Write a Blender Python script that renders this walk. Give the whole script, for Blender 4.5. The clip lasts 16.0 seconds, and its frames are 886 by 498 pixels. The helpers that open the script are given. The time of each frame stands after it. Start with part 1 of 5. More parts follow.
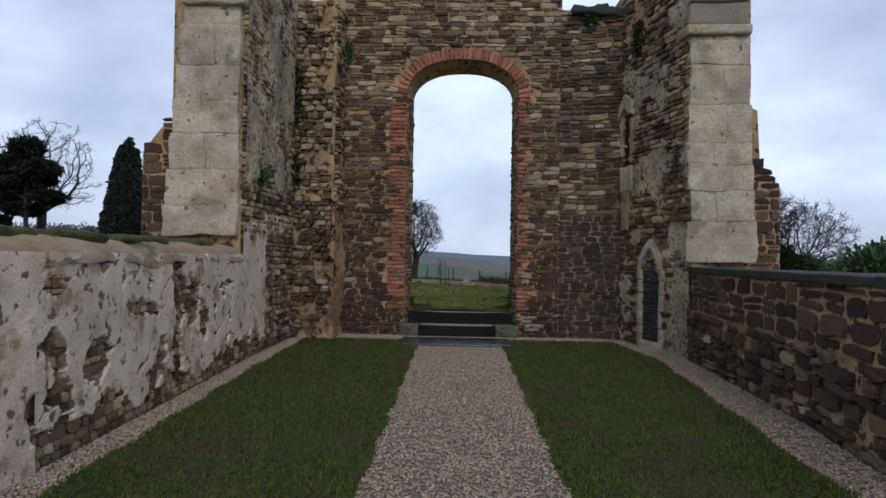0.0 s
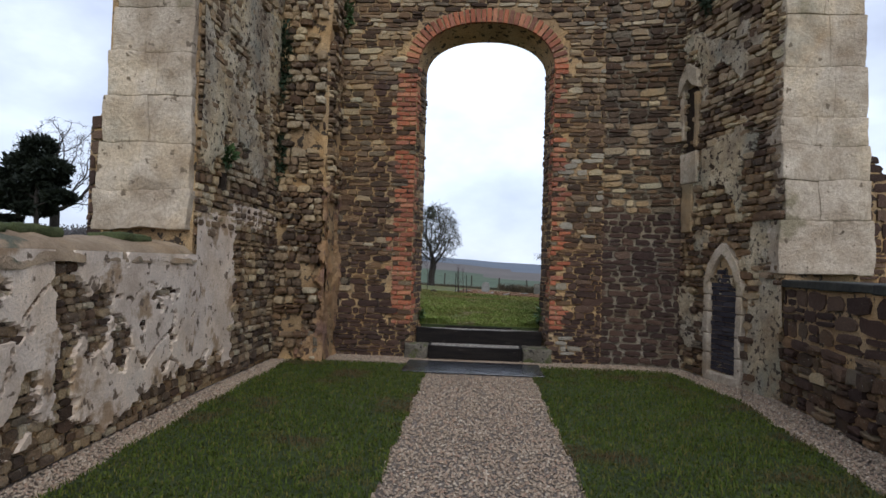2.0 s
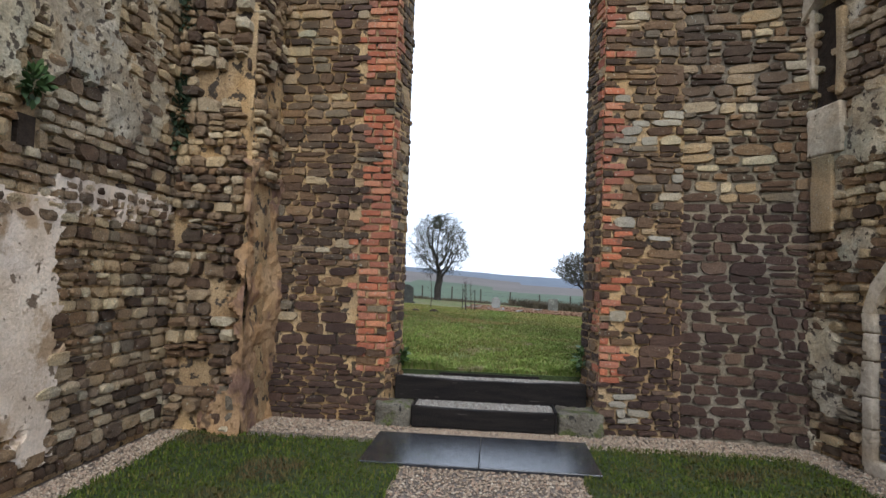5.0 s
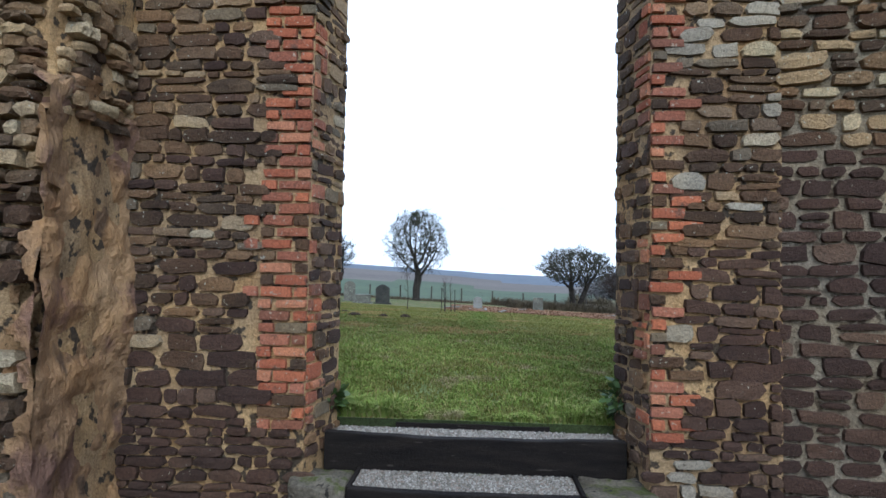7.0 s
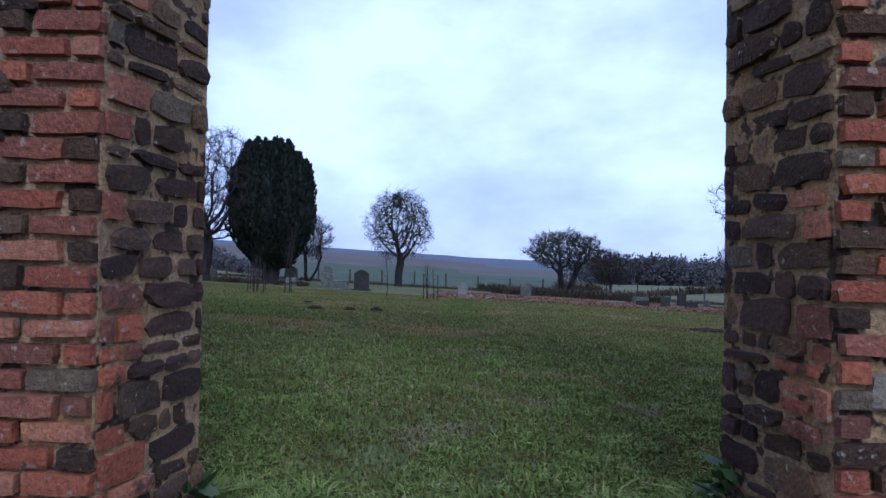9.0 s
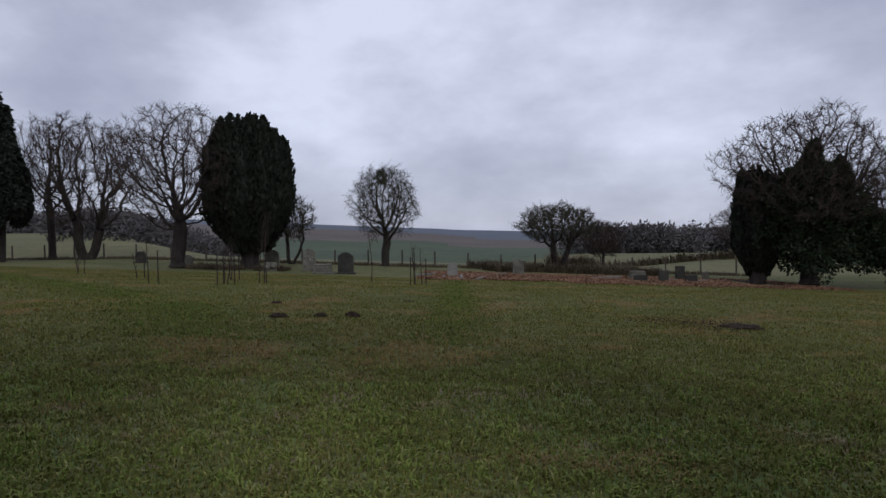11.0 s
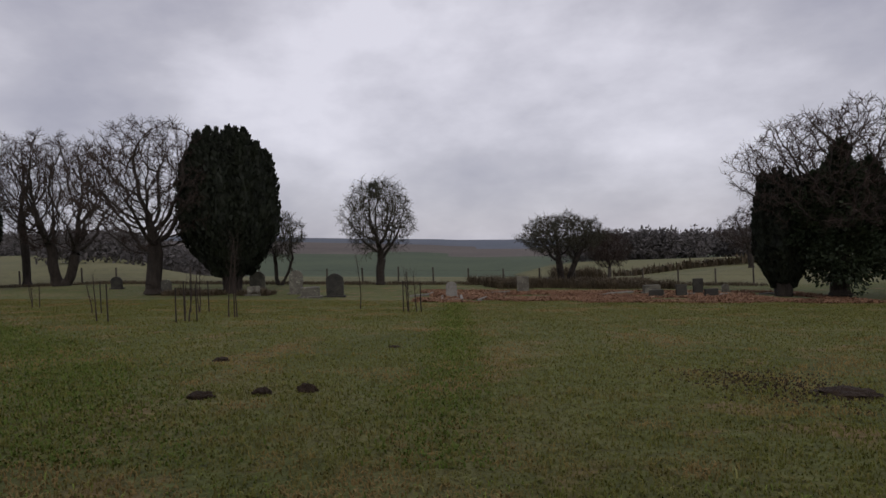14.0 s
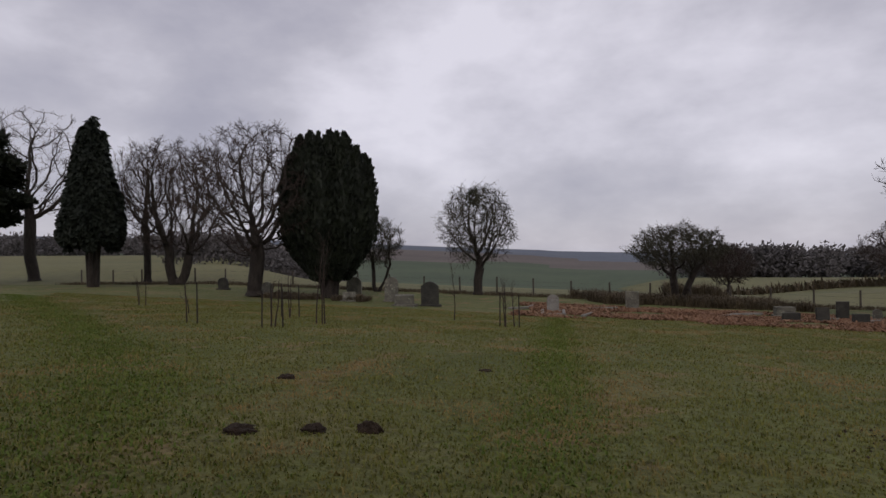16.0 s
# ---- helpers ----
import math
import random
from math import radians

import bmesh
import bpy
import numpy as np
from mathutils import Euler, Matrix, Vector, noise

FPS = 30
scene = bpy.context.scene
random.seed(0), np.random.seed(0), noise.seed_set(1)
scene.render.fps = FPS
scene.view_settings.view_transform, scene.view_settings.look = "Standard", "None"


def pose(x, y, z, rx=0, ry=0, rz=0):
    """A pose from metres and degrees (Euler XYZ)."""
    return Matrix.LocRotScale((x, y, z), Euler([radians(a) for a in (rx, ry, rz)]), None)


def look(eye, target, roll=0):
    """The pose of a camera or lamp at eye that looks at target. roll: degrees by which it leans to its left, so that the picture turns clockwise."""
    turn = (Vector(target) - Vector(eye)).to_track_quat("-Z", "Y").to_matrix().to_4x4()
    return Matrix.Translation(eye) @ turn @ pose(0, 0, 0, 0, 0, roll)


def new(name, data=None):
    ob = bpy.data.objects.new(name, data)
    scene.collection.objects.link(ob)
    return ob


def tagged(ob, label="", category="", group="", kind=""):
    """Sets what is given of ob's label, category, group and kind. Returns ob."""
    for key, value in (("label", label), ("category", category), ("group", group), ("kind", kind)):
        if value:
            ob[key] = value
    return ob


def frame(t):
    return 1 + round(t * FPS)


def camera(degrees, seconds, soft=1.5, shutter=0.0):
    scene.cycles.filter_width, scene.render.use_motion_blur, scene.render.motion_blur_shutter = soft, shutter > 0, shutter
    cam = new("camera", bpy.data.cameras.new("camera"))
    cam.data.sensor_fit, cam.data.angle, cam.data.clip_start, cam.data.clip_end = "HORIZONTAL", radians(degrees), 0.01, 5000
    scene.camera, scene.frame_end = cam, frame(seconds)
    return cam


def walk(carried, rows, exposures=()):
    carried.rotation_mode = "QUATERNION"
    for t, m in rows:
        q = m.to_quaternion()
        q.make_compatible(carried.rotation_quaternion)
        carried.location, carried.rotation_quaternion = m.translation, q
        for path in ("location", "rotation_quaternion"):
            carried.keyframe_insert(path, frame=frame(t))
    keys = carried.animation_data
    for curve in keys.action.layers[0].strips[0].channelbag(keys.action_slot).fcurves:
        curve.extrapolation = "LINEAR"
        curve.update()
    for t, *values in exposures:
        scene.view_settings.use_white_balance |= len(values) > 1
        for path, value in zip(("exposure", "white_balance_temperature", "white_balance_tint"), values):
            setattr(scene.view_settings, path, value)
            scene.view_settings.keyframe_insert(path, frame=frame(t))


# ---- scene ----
cam = camera(73.2, 16.0)
PATH = [
    (0, (0.131, -0.428, 1.476), (0.049, 1.571, 1.503), 0.9),
    (0.5, (0.098, 0.023, 1.469), (0.002, 2.02, 1.501), 1.4),
    (1, (0.081, 0.512, 1.484), (-0.013, 2.51, 1.519), 1.5),
    (1.5, (0.119, 1.05, 1.485), (-0.002, 3.046, 1.523), 1.5),
    (2, (0.083, 1.595, 1.455), (-0.062, 3.589, 1.503), 1.7),
    (2.5, (0.044, 2.132, 1.446), (-0.121, 4.125, 1.495), 1.9),
    (3, (0.068, 2.678, 1.46), (-0.134, 4.667, 1.49), 1.8),
    (3.5, (0.045, 3.208, 1.446), (-0.172, 5.196, 1.475), 1.8),
    (4, (0.048, 3.693, 1.468), (-0.15, 5.682, 1.526), 2.1),
    (6.5, (-0.017, 6.502, 1.502), (-0.153, 8.495, 1.601), 1.2),
    (7, (-0.002, 7.053, 1.481), (-0.115, 9.048, 1.569), 1.1),
    (7.5, (-0.003, 7.553, 1.482), (-0.124, 9.548, 1.555), 1.4),
    (8, (-0.037, 8.063, 1.509), (-0.131, 10.06, 1.576), 1.4),
    (8.5, (-0.001, 8.59, 1.479), (-0.064, 10.589, 1.529), 1.1),
    (9, (0.004, 9.042, 1.503), (-0.058, 11.04, 1.539), 1.0),
    (11.5, (0.01, 11.025, 1.898), (-0.02, 13.024, 1.836), -1.2),
    (12, (0.039, 11.434, 1.972), (-0.028, 13.432, 1.917), -2.0),
    (12.5, (0.045, 11.841, 1.991), (-0.036, 13.839, 1.953), -2.5),
    (13, (0.041, 12.251, 2.074), (-0.013, 14.25, 2.05), -3.0),
    (13.5, (0.097, 12.676, 2.106), (0.062, 14.675, 2.086), -2.7),
    (14, (0.127, 13.065, 2.096), (0.102, 15.065, 2.076), -2.2),
    (14.5, (0.137, 13.478, 2.115), (0.142, 15.478, 2.113), -1.9),
    (15, (0.218, 13.775, 2.119), (0.201, 15.775, 2.126), -1.5),
    (15.5, (0.187, 14.136, 2.102), (0.055, 16.131, 2.109), -1.2),
    (16, (0.073, 14.532, 2.049), (-0.285, 16.5, 2.07), -0.7),
]
EXPOSURES = [(0, 0.08, 5800, 9), (2.0, 0.45, 6050, 8), (3.5, 0.98, 6050, 7), (6.5, 1.15, 5700, 4), (7.5, 0.92, 5200, 3),
             (9.0, 0.16, 4750, 19), (11.5, -0.42, 6500, 14), (16.0, -0.44, 6950, 18)]
walk(cam, [(t, look(eye, target, roll)) for t, eye, target, roll in PATH], EXPOSURES)

# ---- world and light ----
world = bpy.data.worlds.new("overcast")
scene.world = world
world.use_nodes = True
wn, wl = world.node_tree.nodes, world.node_tree.links
wn.clear()
w_out, w_bg = wn.new("ShaderNodeOutputWorld"), wn.new("ShaderNodeBackground")
w_bg.inputs["Strength"].default_value = 0.1
sky = wn.new("ShaderNodeTexSky")
sky.sky_type, sky.sun_disc, sky.sun_elevation, sky.sun_rotation = "NISHITA", False, radians(42), radians(167)
tc, mp = wn.new("ShaderNodeTexCoord"), wn.new("ShaderNodeMapping")
mp.inputs["Scale"].default_value = (1.0, 1.0, 1.9)
cn = wn.new("ShaderNodeTexNoise")
cn.inputs["Scale"].default_value, cn.inputs["Detail"].default_value, cn.inputs["Roughness"].default_value = 2.1, 6.0, 0.55
cr = wn.new("ShaderNodeValToRGB")
cr.color_ramp.elements[0].position, cr.color_ramp.elements[0].color = 0.38, (5.2, 5.55, 6.8, 1)
cr.color_ramp.elements[1].position, cr.color_ramp.elements[1].color = 0.68, (9.9, 10.5, 12.0, 1)
e_mid = cr.color_ramp.elements.new(0.5)
e_mid.color = (6.7, 7.1, 8.3, 1)
mx = wn.new("ShaderNodeMix")
mx.data_type = "RGBA"
mx.inputs["Factor"].default_value = 0.88
wl.new(tc.outputs["Generated"], mp.inputs["Vector"])
wl.new(mp.outputs["Vector"], cn.inputs["Vector"])
# the cloud is thinner over the valley ahead
thin = wn.new("ShaderNodeVectorMath")
thin.operation = "DOT_PRODUCT"
thin.inputs[1].default_value = Vector((0.06, 0.94, 0.34)).normalized()
wl.new(tc.outputs["Generated"], thin.inputs[0])
lobe = wn.new("ShaderNodeMapRange")
lobe.interpolation_type = "SMOOTHSTEP"
lobe.inputs["From Min"].default_value, lobe.inputs["From Max"].default_value = 0.86, 1.0
lobe.inputs["To Min"].default_value, lobe.inputs["To Max"].default_value = -0.01, 0.10
wl.new(thin.outputs["Value"], lobe.inputs["Value"])
cloud = wn.new("ShaderNodeMath")
cloud.operation = "ADD"
wl.new(cn.outputs["Fac"], cloud.inputs[0])
wl.new(lobe.outputs["Result"], cloud.inputs[1])
wl.new(cloud.outputs["Value"], cr.inputs["Fac"])
wl.new(sky.outputs["Color"], mx.inputs["A"])
wl.new(cr.outputs["Color"], mx.inputs["B"])
wl.new(mx.outputs["Result"], w_bg.inputs["Color"])
wl.new(w_bg.outputs["Background"], w_out.inputs["Surface"])

sun_data = bpy.data.lights.new("sun", "SUN")
sun_data.energy, sun_data.angle, sun_data.color = 1.0, radians(30), (1.0, 0.97, 0.93)
sun = new("sun", sun_data)
sun.matrix_world = look((5, -13, 18), (0, 8, 0))


# ---- materials ----
def ramp(nodes, stops, constant=False):
    node = nodes.new("ShaderNodeValToRGB")
    els = node.color_ramp.elements
    node.color_ramp.interpolation = "CONSTANT" if constant else "LINEAR"
    while len(els) < len(stops):
        els.new(0.5)
    for el, (at, c) in zip(els, stops):
        el.position, el.color = at, (*c, 1)
    return node


def surface(name, stops, scale=5.0, fine=70.0, rough=0.92, bump=0.5, depth=0.01, pieces=None, kind="", specks=None,
            patches=None, spec=0.3, streak=1.0, fine_amt=0.5, weather=0.0):
    """Grainy weathered surface. stops: colours over a broad noise; pieces: colours by piece (kind 'object' or 'island')."""
    m = bpy.data.materials.new(name)
    m.use_nodes = True
    n, l = m.node_tree.nodes, m.node_tree.links
    bsdf = n["Principled BSDF"]
    bsdf.inputs["Roughness"].default_value = rough
    bsdf.inputs["Specular IOR Level"].default_value = spec
    geo = n.new("ShaderNodeNewGeometry")
    mapping = n.new("ShaderNodeMapping")
    mapping.inputs["Scale"].default_value = (1, 1, streak)
    l.new(geo.outputs["Position"], mapping.inputs["Vector"])

    def tex(sc, detail=6.0, rg=0.6):
        t = n.new("ShaderNodeTexNoise")
        t.inputs["Scale"].default_value, t.inputs["Detail"].default_value, t.inputs["Roughness"].default_value = sc, detail, rg
        l.new(mapping.outputs["Vector"], t.inputs["Vector"])
        return t

    def mixed(a, b, fac, mode="MIX"):
        x = n.new("ShaderNodeMix")
        x.data_type, x.blend_type = "RGBA", mode
        for sock, v in (("A", a), ("B", b), ("Factor", fac)):
            if hasattr(v, "is_output"):
                l.new(v, x.inputs[sock])
            else:
                x.inputs[sock].default_value = v if sock == "Factor" else (*v, 1)
        return x.outputs["Result"]

    broad, small = tex(scale), tex(fine, 4.0, 0.7)
    r = ramp(n, stops)
    l.new(broad.outputs["Fac"], r.inputs["Fac"])
    col = r.outputs["Color"]
    if pieces:
        if kind == "object":
            rnd = n.new("ShaderNodeObjectInfo").outputs["Random"]
        else:
            rnd = geo.outputs["Random Per Island"]
        pr = ramp(n, pieces, True)
        l.new(rnd, pr.inputs["Fac"])
        col = mixed(col, pr.outputs["Color"], 0.72)
    if patches:
        pn = tex(patches[1], 5.0, 0.65)
        fr = ramp(n, [(patches[2], (0, 0, 0)), (patches[2] + 0.08, (1, 1, 1))])
        l.new(pn.outputs["Fac"], fr.inputs["Fac"])
        col = mixed(col, patches[0], fr.outputs["Color"])
    if specks:
        sn = tex(specks[1], 3.0, 0.55)
        fr = ramp(n, [(specks[2], (0, 0, 0)), (specks[2] + 0.05, (1, 1, 1))])
        l.new(sn.outputs["Fac"], fr.inputs["Fac"])
        col = mixed(col, specks[0], fr.outputs["Color"])
    if weather:
        # broad stains that run across stones and joints alike: ochre, grey, damp brown
        wn_ = tex(0.9, 7.0, 0.62)
        wr = ramp(n, [(0.34, (0.70, 0.64, 0.59)), (0.46, (1.0, 0.97, 0.93)), (0.56, (1.25, 1.12, 0.90)), (0.68, (0.82, 0.86, 0.80))])
        l.new(wn_.outputs["Fac"], wr.inputs["Fac"])
        col = mixed(col, wr.outputs["Color"], weather, "MULTIPLY")
    lo, hi = 1 - fine_amt, 1 + fine_amt
    gr = ramp(n, [(0.25, (lo, lo, lo)), (0.75, (hi, hi, hi))])
    l.new(small.outputs["Fac"], gr.inputs["Fac"])
    col = mixed(col, gr.outputs["Color"], 1.0, "MULTIPLY")
    l.new(col, bsdf.inputs["Base Color"])
    mid = tex(fine * 0.3, 5.0, 0.65)
    add = n.new("ShaderNodeMath")
    add.operation = "ADD"
    l.new(mid.outputs["Fac"], add.inputs[0])
    l.new(small.outputs["Fac"], add.inputs[1])
    b = n.new("ShaderNodeBump")
    b.inputs["Strength"].default_value, b.inputs["Distance"].default_value = bump, depth
    l.new(add.outputs["Value"], b.inputs["Height"])
    l.new(b.outputs["Normal"], bsdf.inputs["Normal"])
    return m


IRON = [(0.0, (0.045, 0.027, 0.019)), (0.22, (0.083, 0.047, 0.030)), (0.45, (0.135, 0.080, 0.047)), (0.6, (0.063, 0.044, 0.032)),
        (0.74, (0.210, 0.128, 0.070)), (0.86, (0.180, 0.149, 0.108)), (0.96, (0.300, 0.213, 0.135))]
TAN = [(0.0, (0.085, 0.052, 0.033)), (0.16, (0.22, 0.145, 0.085)), (0.38, (0.36, 0.26, 0.155)), (0.58, (0.15, 0.10, 0.065)),
       (0.68, (0.44, 0.34, 0.215)), (0.86, (0.52, 0.44, 0.31))]
DARK = [(0.0, (0.046, 0.025, 0.019)), (0.35, (0.072, 0.039, 0.028)), (0.7, (0.102, 0.059, 0.041)), (0.9, (0.145, 0.091, 0.061))]
RED = [(0.0, (0.300, 0.092, 0.048)), (0.22, (0.408, 0.135, 0.067)), (0.42, (0.240, 0.092, 0.057)), (0.58, (0.456, 0.205, 0.114)), (0.74, (0.336, 0.140, 0.090)), (0.88, (0.144, 0.070, 0.048))]
GREYS = [(0.3, (0.061, 0.040, 0.027)), (0.55, (0.135, 0.091, 0.057)), (0.75, (0.284, 0.215, 0.138))]
LICHEN = (0.36, 0.36, 0.31)


def both(name, **kw):
    return {"object": surface(name, kind="object", **kw), "island": surface(name + "_joined", kind="island", **kw)}


M_IRON = both("ironstone_rubble", stops=GREYS, pieces=IRON, scale=3, specks=(LICHEN, 34, 0.66), bump=1.0, depth=0.02, weather=0.8)
M_TAN = both("tan_rubble", stops=[(0.3, (0.12, 0.09, 0.06)), (0.7, (0.30, 0.24, 0.17))], pieces=TAN, scale=3, specks=(LICHEN, 40, 0.65), bump=1.0, depth=0.02, weather=0.9)
M_DARK = both("dark_ironstone", stops=[(0.3, (0.035, 0.024, 0.02)), (0.7, (0.07, 0.05, 0.04))], pieces=DARK, scale=4, specks=(LICHEN, 50, 0.70), bump=0.9, depth=0.016, weather=0.5)
M_RED = both("red_brick", stops=[(0.3, (0.22, 0.08, 0.05)), (0.7, (0.36, 0.13, 0.075))], pieces=RED, scale=6, specks=((0.34, 0.26, 0.20), 30, 0.62), patches=((0.13, 0.07, 0.05), 7, 0.58), bump=0.9, depth=0.012, weather=0.5)
M_PALE = both("pale_ashlar", stops=[(0.3, (0.26, 0.22, 0.17)), (0.7, (0.40, 0.36, 0.29))],
              pieces=[(0.0, (0.22, 0.19, 0.145)), (0.4, (0.28, 0.25, 0.20)), (0.75, (0.36, 0.325, 0.265))], scale=2.5, bump=0.8, depth=0.014, specks=((0.14, 0.12, 0.09), 22, 0.64), weather=0.6)
M_SLATE = both("slate_infill", stops=[(0.3, (0.022, 0.019, 0.024)), (0.7, (0.045, 0.04, 0.048))], pieces=[(0.0, (0.022, 0.018, 0.024)), (0.4, (0.036, 0.030, 0.038)), (0.8, (0.055, 0.048, 0.055))], scale=5, bump=0.5, rough=0.7)
M_MORTAR = surface("lime_mortar", [(0.3, (0.29, 0.185, 0.095)), (0.7, (0.47, 0.345, 0.20))], 2.2, 60, bump=1.0, depth=0.02, specks=((0.06, 0.046, 0.034), 11, 0.56), weather=0.9)
M_JOINT = surface("pale_pointing", [(0.3, (0.15, 0.122, 0.088)), (0.7, (0.28, 0.24, 0.182))], 2.2, 60, bump=1.0, depth=0.015, specks=((0.09, 0.07, 0.05), 12, 0.58), weather=0.7)
M_PLASTER = surface("old_lime_plaster", [(0.3, (0.46, 0.355, 0.265)), (0.5, (0.62, 0.505, 0.40)), (0.72, (0.72, 0.61, 0.50))], 2.6, 45, bump=0.8, depth=0.015,
                    patches=((0.36, 0.25, 0.155), 2.4, 0.55), specks=((0.16, 0.115, 0.08), 9, 0.60), fine_amt=0.2, weather=0.35)
M_TANPLASTER = surface("tan_plaster", [(0.3, (0.27, 0.16, 0.085)), (0.7, (0.42, 0.275, 0.15))], 2.4, 40, bump=1.0, depth=0.03,
                       patches=((0.22, 0.13, 0.095), 2.2, 0.52), specks=((0.13, 0.085, 0.055), 3.2, 0.60), streak=0.7, fine_amt=0.3, weather=0.8)
M_RENDER = surface("worn_render", [(0.3, (0.26, 0.20, 0.14)), (0.5, (0.42, 0.355, 0.26)), (0.7, (0.55, 0.49, 0.39))], 2.8, 45, bump=1.0, depth=0.03, weather=0.8,
                   specks=((0.085, 0.065, 0.05), 15, 0.57), patches=((0.30, 0.28, 0.22), 1.6, 0.57), fine_amt=0.4)
M_LIMESTONE = surface("weathered_limestone", [(0.3, (0.28, 0.21, 0.14)), (0.5, (0.42, 0.345, 0.26)), (0.72, (0.55, 0.47, 0.375))], 2.3, 30, bump=1.0, depth=0.02, weather=0.5,
                      specks=((0.15, 0.115, 0.08), 8, 0.64), patches=((0.24, 0.20, 0.13), 1.3, 0.60), fine_amt=0.3)
M_CAP = surface("mortar_capping", [(0.3, (0.20, 0.135, 0.08)), (0.7, (0.35, 0.27, 0.185))], 3, 50, bump=1.0, depth=0.02, weather=0.6, patches=((0.10, 0.10, 0.07), 2.3, 0.58), fine_amt=0.25)
M_MOSS = surface("moss", [(0.3, (0.045, 0.06, 0.02)), (0.7, (0.09, 0.10, 0.035))], 8, 90, bump=1.0, depth=0.02)
M_TIMBER = surface("wet_dark_timber", [(0.3, (0.007, 0.006, 0.006)), (0.7, (0.022, 0.017, 0.014))], 3, 60, rough=0.75, bump=0.9, depth=0.008, spec=0.15, streak=7.0, specks=((0.06, 0.05, 0.042), 5, 0.66))
M_MAT = surface("wet_black_mat", [(0.35, (0.012, 0.012, 0.014)), (0.65, (0.035, 0.035, 0.038))], 4, 120, rough=0.2, bump=0.2, depth=0.004, spec=0.6, specks=((0.07, 0.065, 0.06), 26, 0.66))
M_GRAVELBED = surface("gravel_bed", [(0.3, (0.13, 0.10, 0.08)), (0.7, (0.26, 0.21, 0.17))], 40, 160, bump=1.0, depth=0.02)
M_PEBBLE = surface("pebbles", [(0.3, (0.24, 0.19, 0.15)), (0.7, (0.40, 0.33, 0.27))], 20, 120, rough=0.7, bump=0.2, kind="island",
                   pieces=[(0.0, (0.17, 0.115, 0.072)), (0.2, (0.29, 0.205, 0.128)), (0.45, (0.235, 0.165, 0.106)), (0.6, (0.34, 0.26, 0.175)), (0.78, (0.27, 0.158, 0.096)), (0.93, (0.42, 0.345, 0.25))])
M_PEBBLEGREY = surface("grey_pebbles", [(0.3, (0.13, 0.12, 0.10)), (0.7, (0.28, 0.26, 0.23))], 20, 120, rough=0.7, bump=0.2, kind="island", patches=((0.07, 0.09, 0.03), 3.5, 0.60),
                       pieces=[(0.0, (0.10, 0.085, 0.07)), (0.3, (0.20, 0.18, 0.155)), (0.55, (0.30, 0.275, 0.24)), (0.8, (0.22, 0.165, 0.13)), (0.93, (0.42, 0.39, 0.35))])
M_MOSSYSTONE = surface("mossy_step_stone", [(0.3, (0.07, 0.058, 0.042)), (0.7, (0.19, 0.165, 0.125))], 5, 50, bump=1.0, depth=0.02, patches=((0.075, 0.085, 0.022), 4.5, 0.50), specks=((0.035, 0.03, 0.025), 16, 0.62))
M_SOIL = surface("lawn_soil", [(0.3, (0.028, 0.040, 0.012)), (0.55, (0.045, 0.06, 0.018)), (0.75, (0.07, 0.066, 0.03))], 1.3, 60, bump=1.0, depth=0.03)
# earth of the molehills; also painted shade in the putlog hole and niche
M_EARTHSHADE = surface("earth_and_hole_shade", [(0.3, (0.020, 0.012, 0.007)), (0.7, (0.05, 0.031, 0.018))], 12, 60, bump=1.0, depth=0.03)


def blade_material(name, colours, patch=None):
    m = surface(name, [(0.3, colours[0]), (0.48, colours[1]), (0.62, colours[2]), (0.75, colours[3])], 0.45, 6, rough=0.9, bump=0.0, kind="island", spec=0.05,
                pieces=[(0.0, colours[0]), (0.3, colours[1]), (0.6, colours[2]), (0.85, colours[3])], fine_amt=0.3, patches=patch)
    return m


M_LAWN = blade_material("lawn_grass", [(0.040, 0.056, 0.011), (0.062, 0.083, 0.015), (0.088, 0.104, 0.020), (0.135, 0.112, 0.035)], ((0.090, 0.066, 0.030), 0.9, 0.53))
M_FIELD = blade_material("meadow_grass", [(0.104, 0.112, 0.026), (0.124, 0.130, 0.032), (0.150, 0.144, 0.042), (0.190, 0.158, 0.062)], ((0.225, 0.160, 0.066), 0.6, 0.53))
# meadow green raised in colour, standing in for brighter exposure through the arch
M_LIFTED = blade_material("exposure_lifted_grass", [(0.115, 0.160, 0.034), (0.165, 0.218, 0.048), (0.21, 0.255, 0.066), (0.29, 0.265, 0.11)], ((0.26, 0.215, 0.12), 1.6, 0.58))
M_TRACK = blade_material("trodden_grass", [(0.076, 0.112, 0.024), (0.088, 0.126, 0.027), (0.104, 0.138, 0.032), (0.125, 0.140, 0.038)])
M_BARK = surface("bark", [(0.3, (0.018, 0.014, 0.012)), (0.7, (0.046, 0.038, 0.030))], 6, 40, bump=1.0, depth=0.03, streak=0.3)
M_TWIG = surface("twigs", [(0.3, (0.026, 0.018, 0.015)), (0.7, (0.055, 0.038, 0.030))], 3, 20, bump=0.2)
M_THORN = surface("lichened_twigs", [(0.3, (0.026, 0.025, 0.017)), (0.7, (0.058, 0.055, 0.036))], 3, 20, bump=0.2)
M_YEW = surface("yew_needles", [(0.3, (0.005, 0.008, 0.004)), (0.7, (0.013, 0.018, 0.008))], 1.2, 10, bump=0.0, rough=0.7)
M_CONIFER = surface("cypress_needles", [(0.3, (0.006, 0.010, 0.006)), (0.7, (0.013, 0.018, 0.010))], 1.2, 10, bump=0.0, rough=0.7)
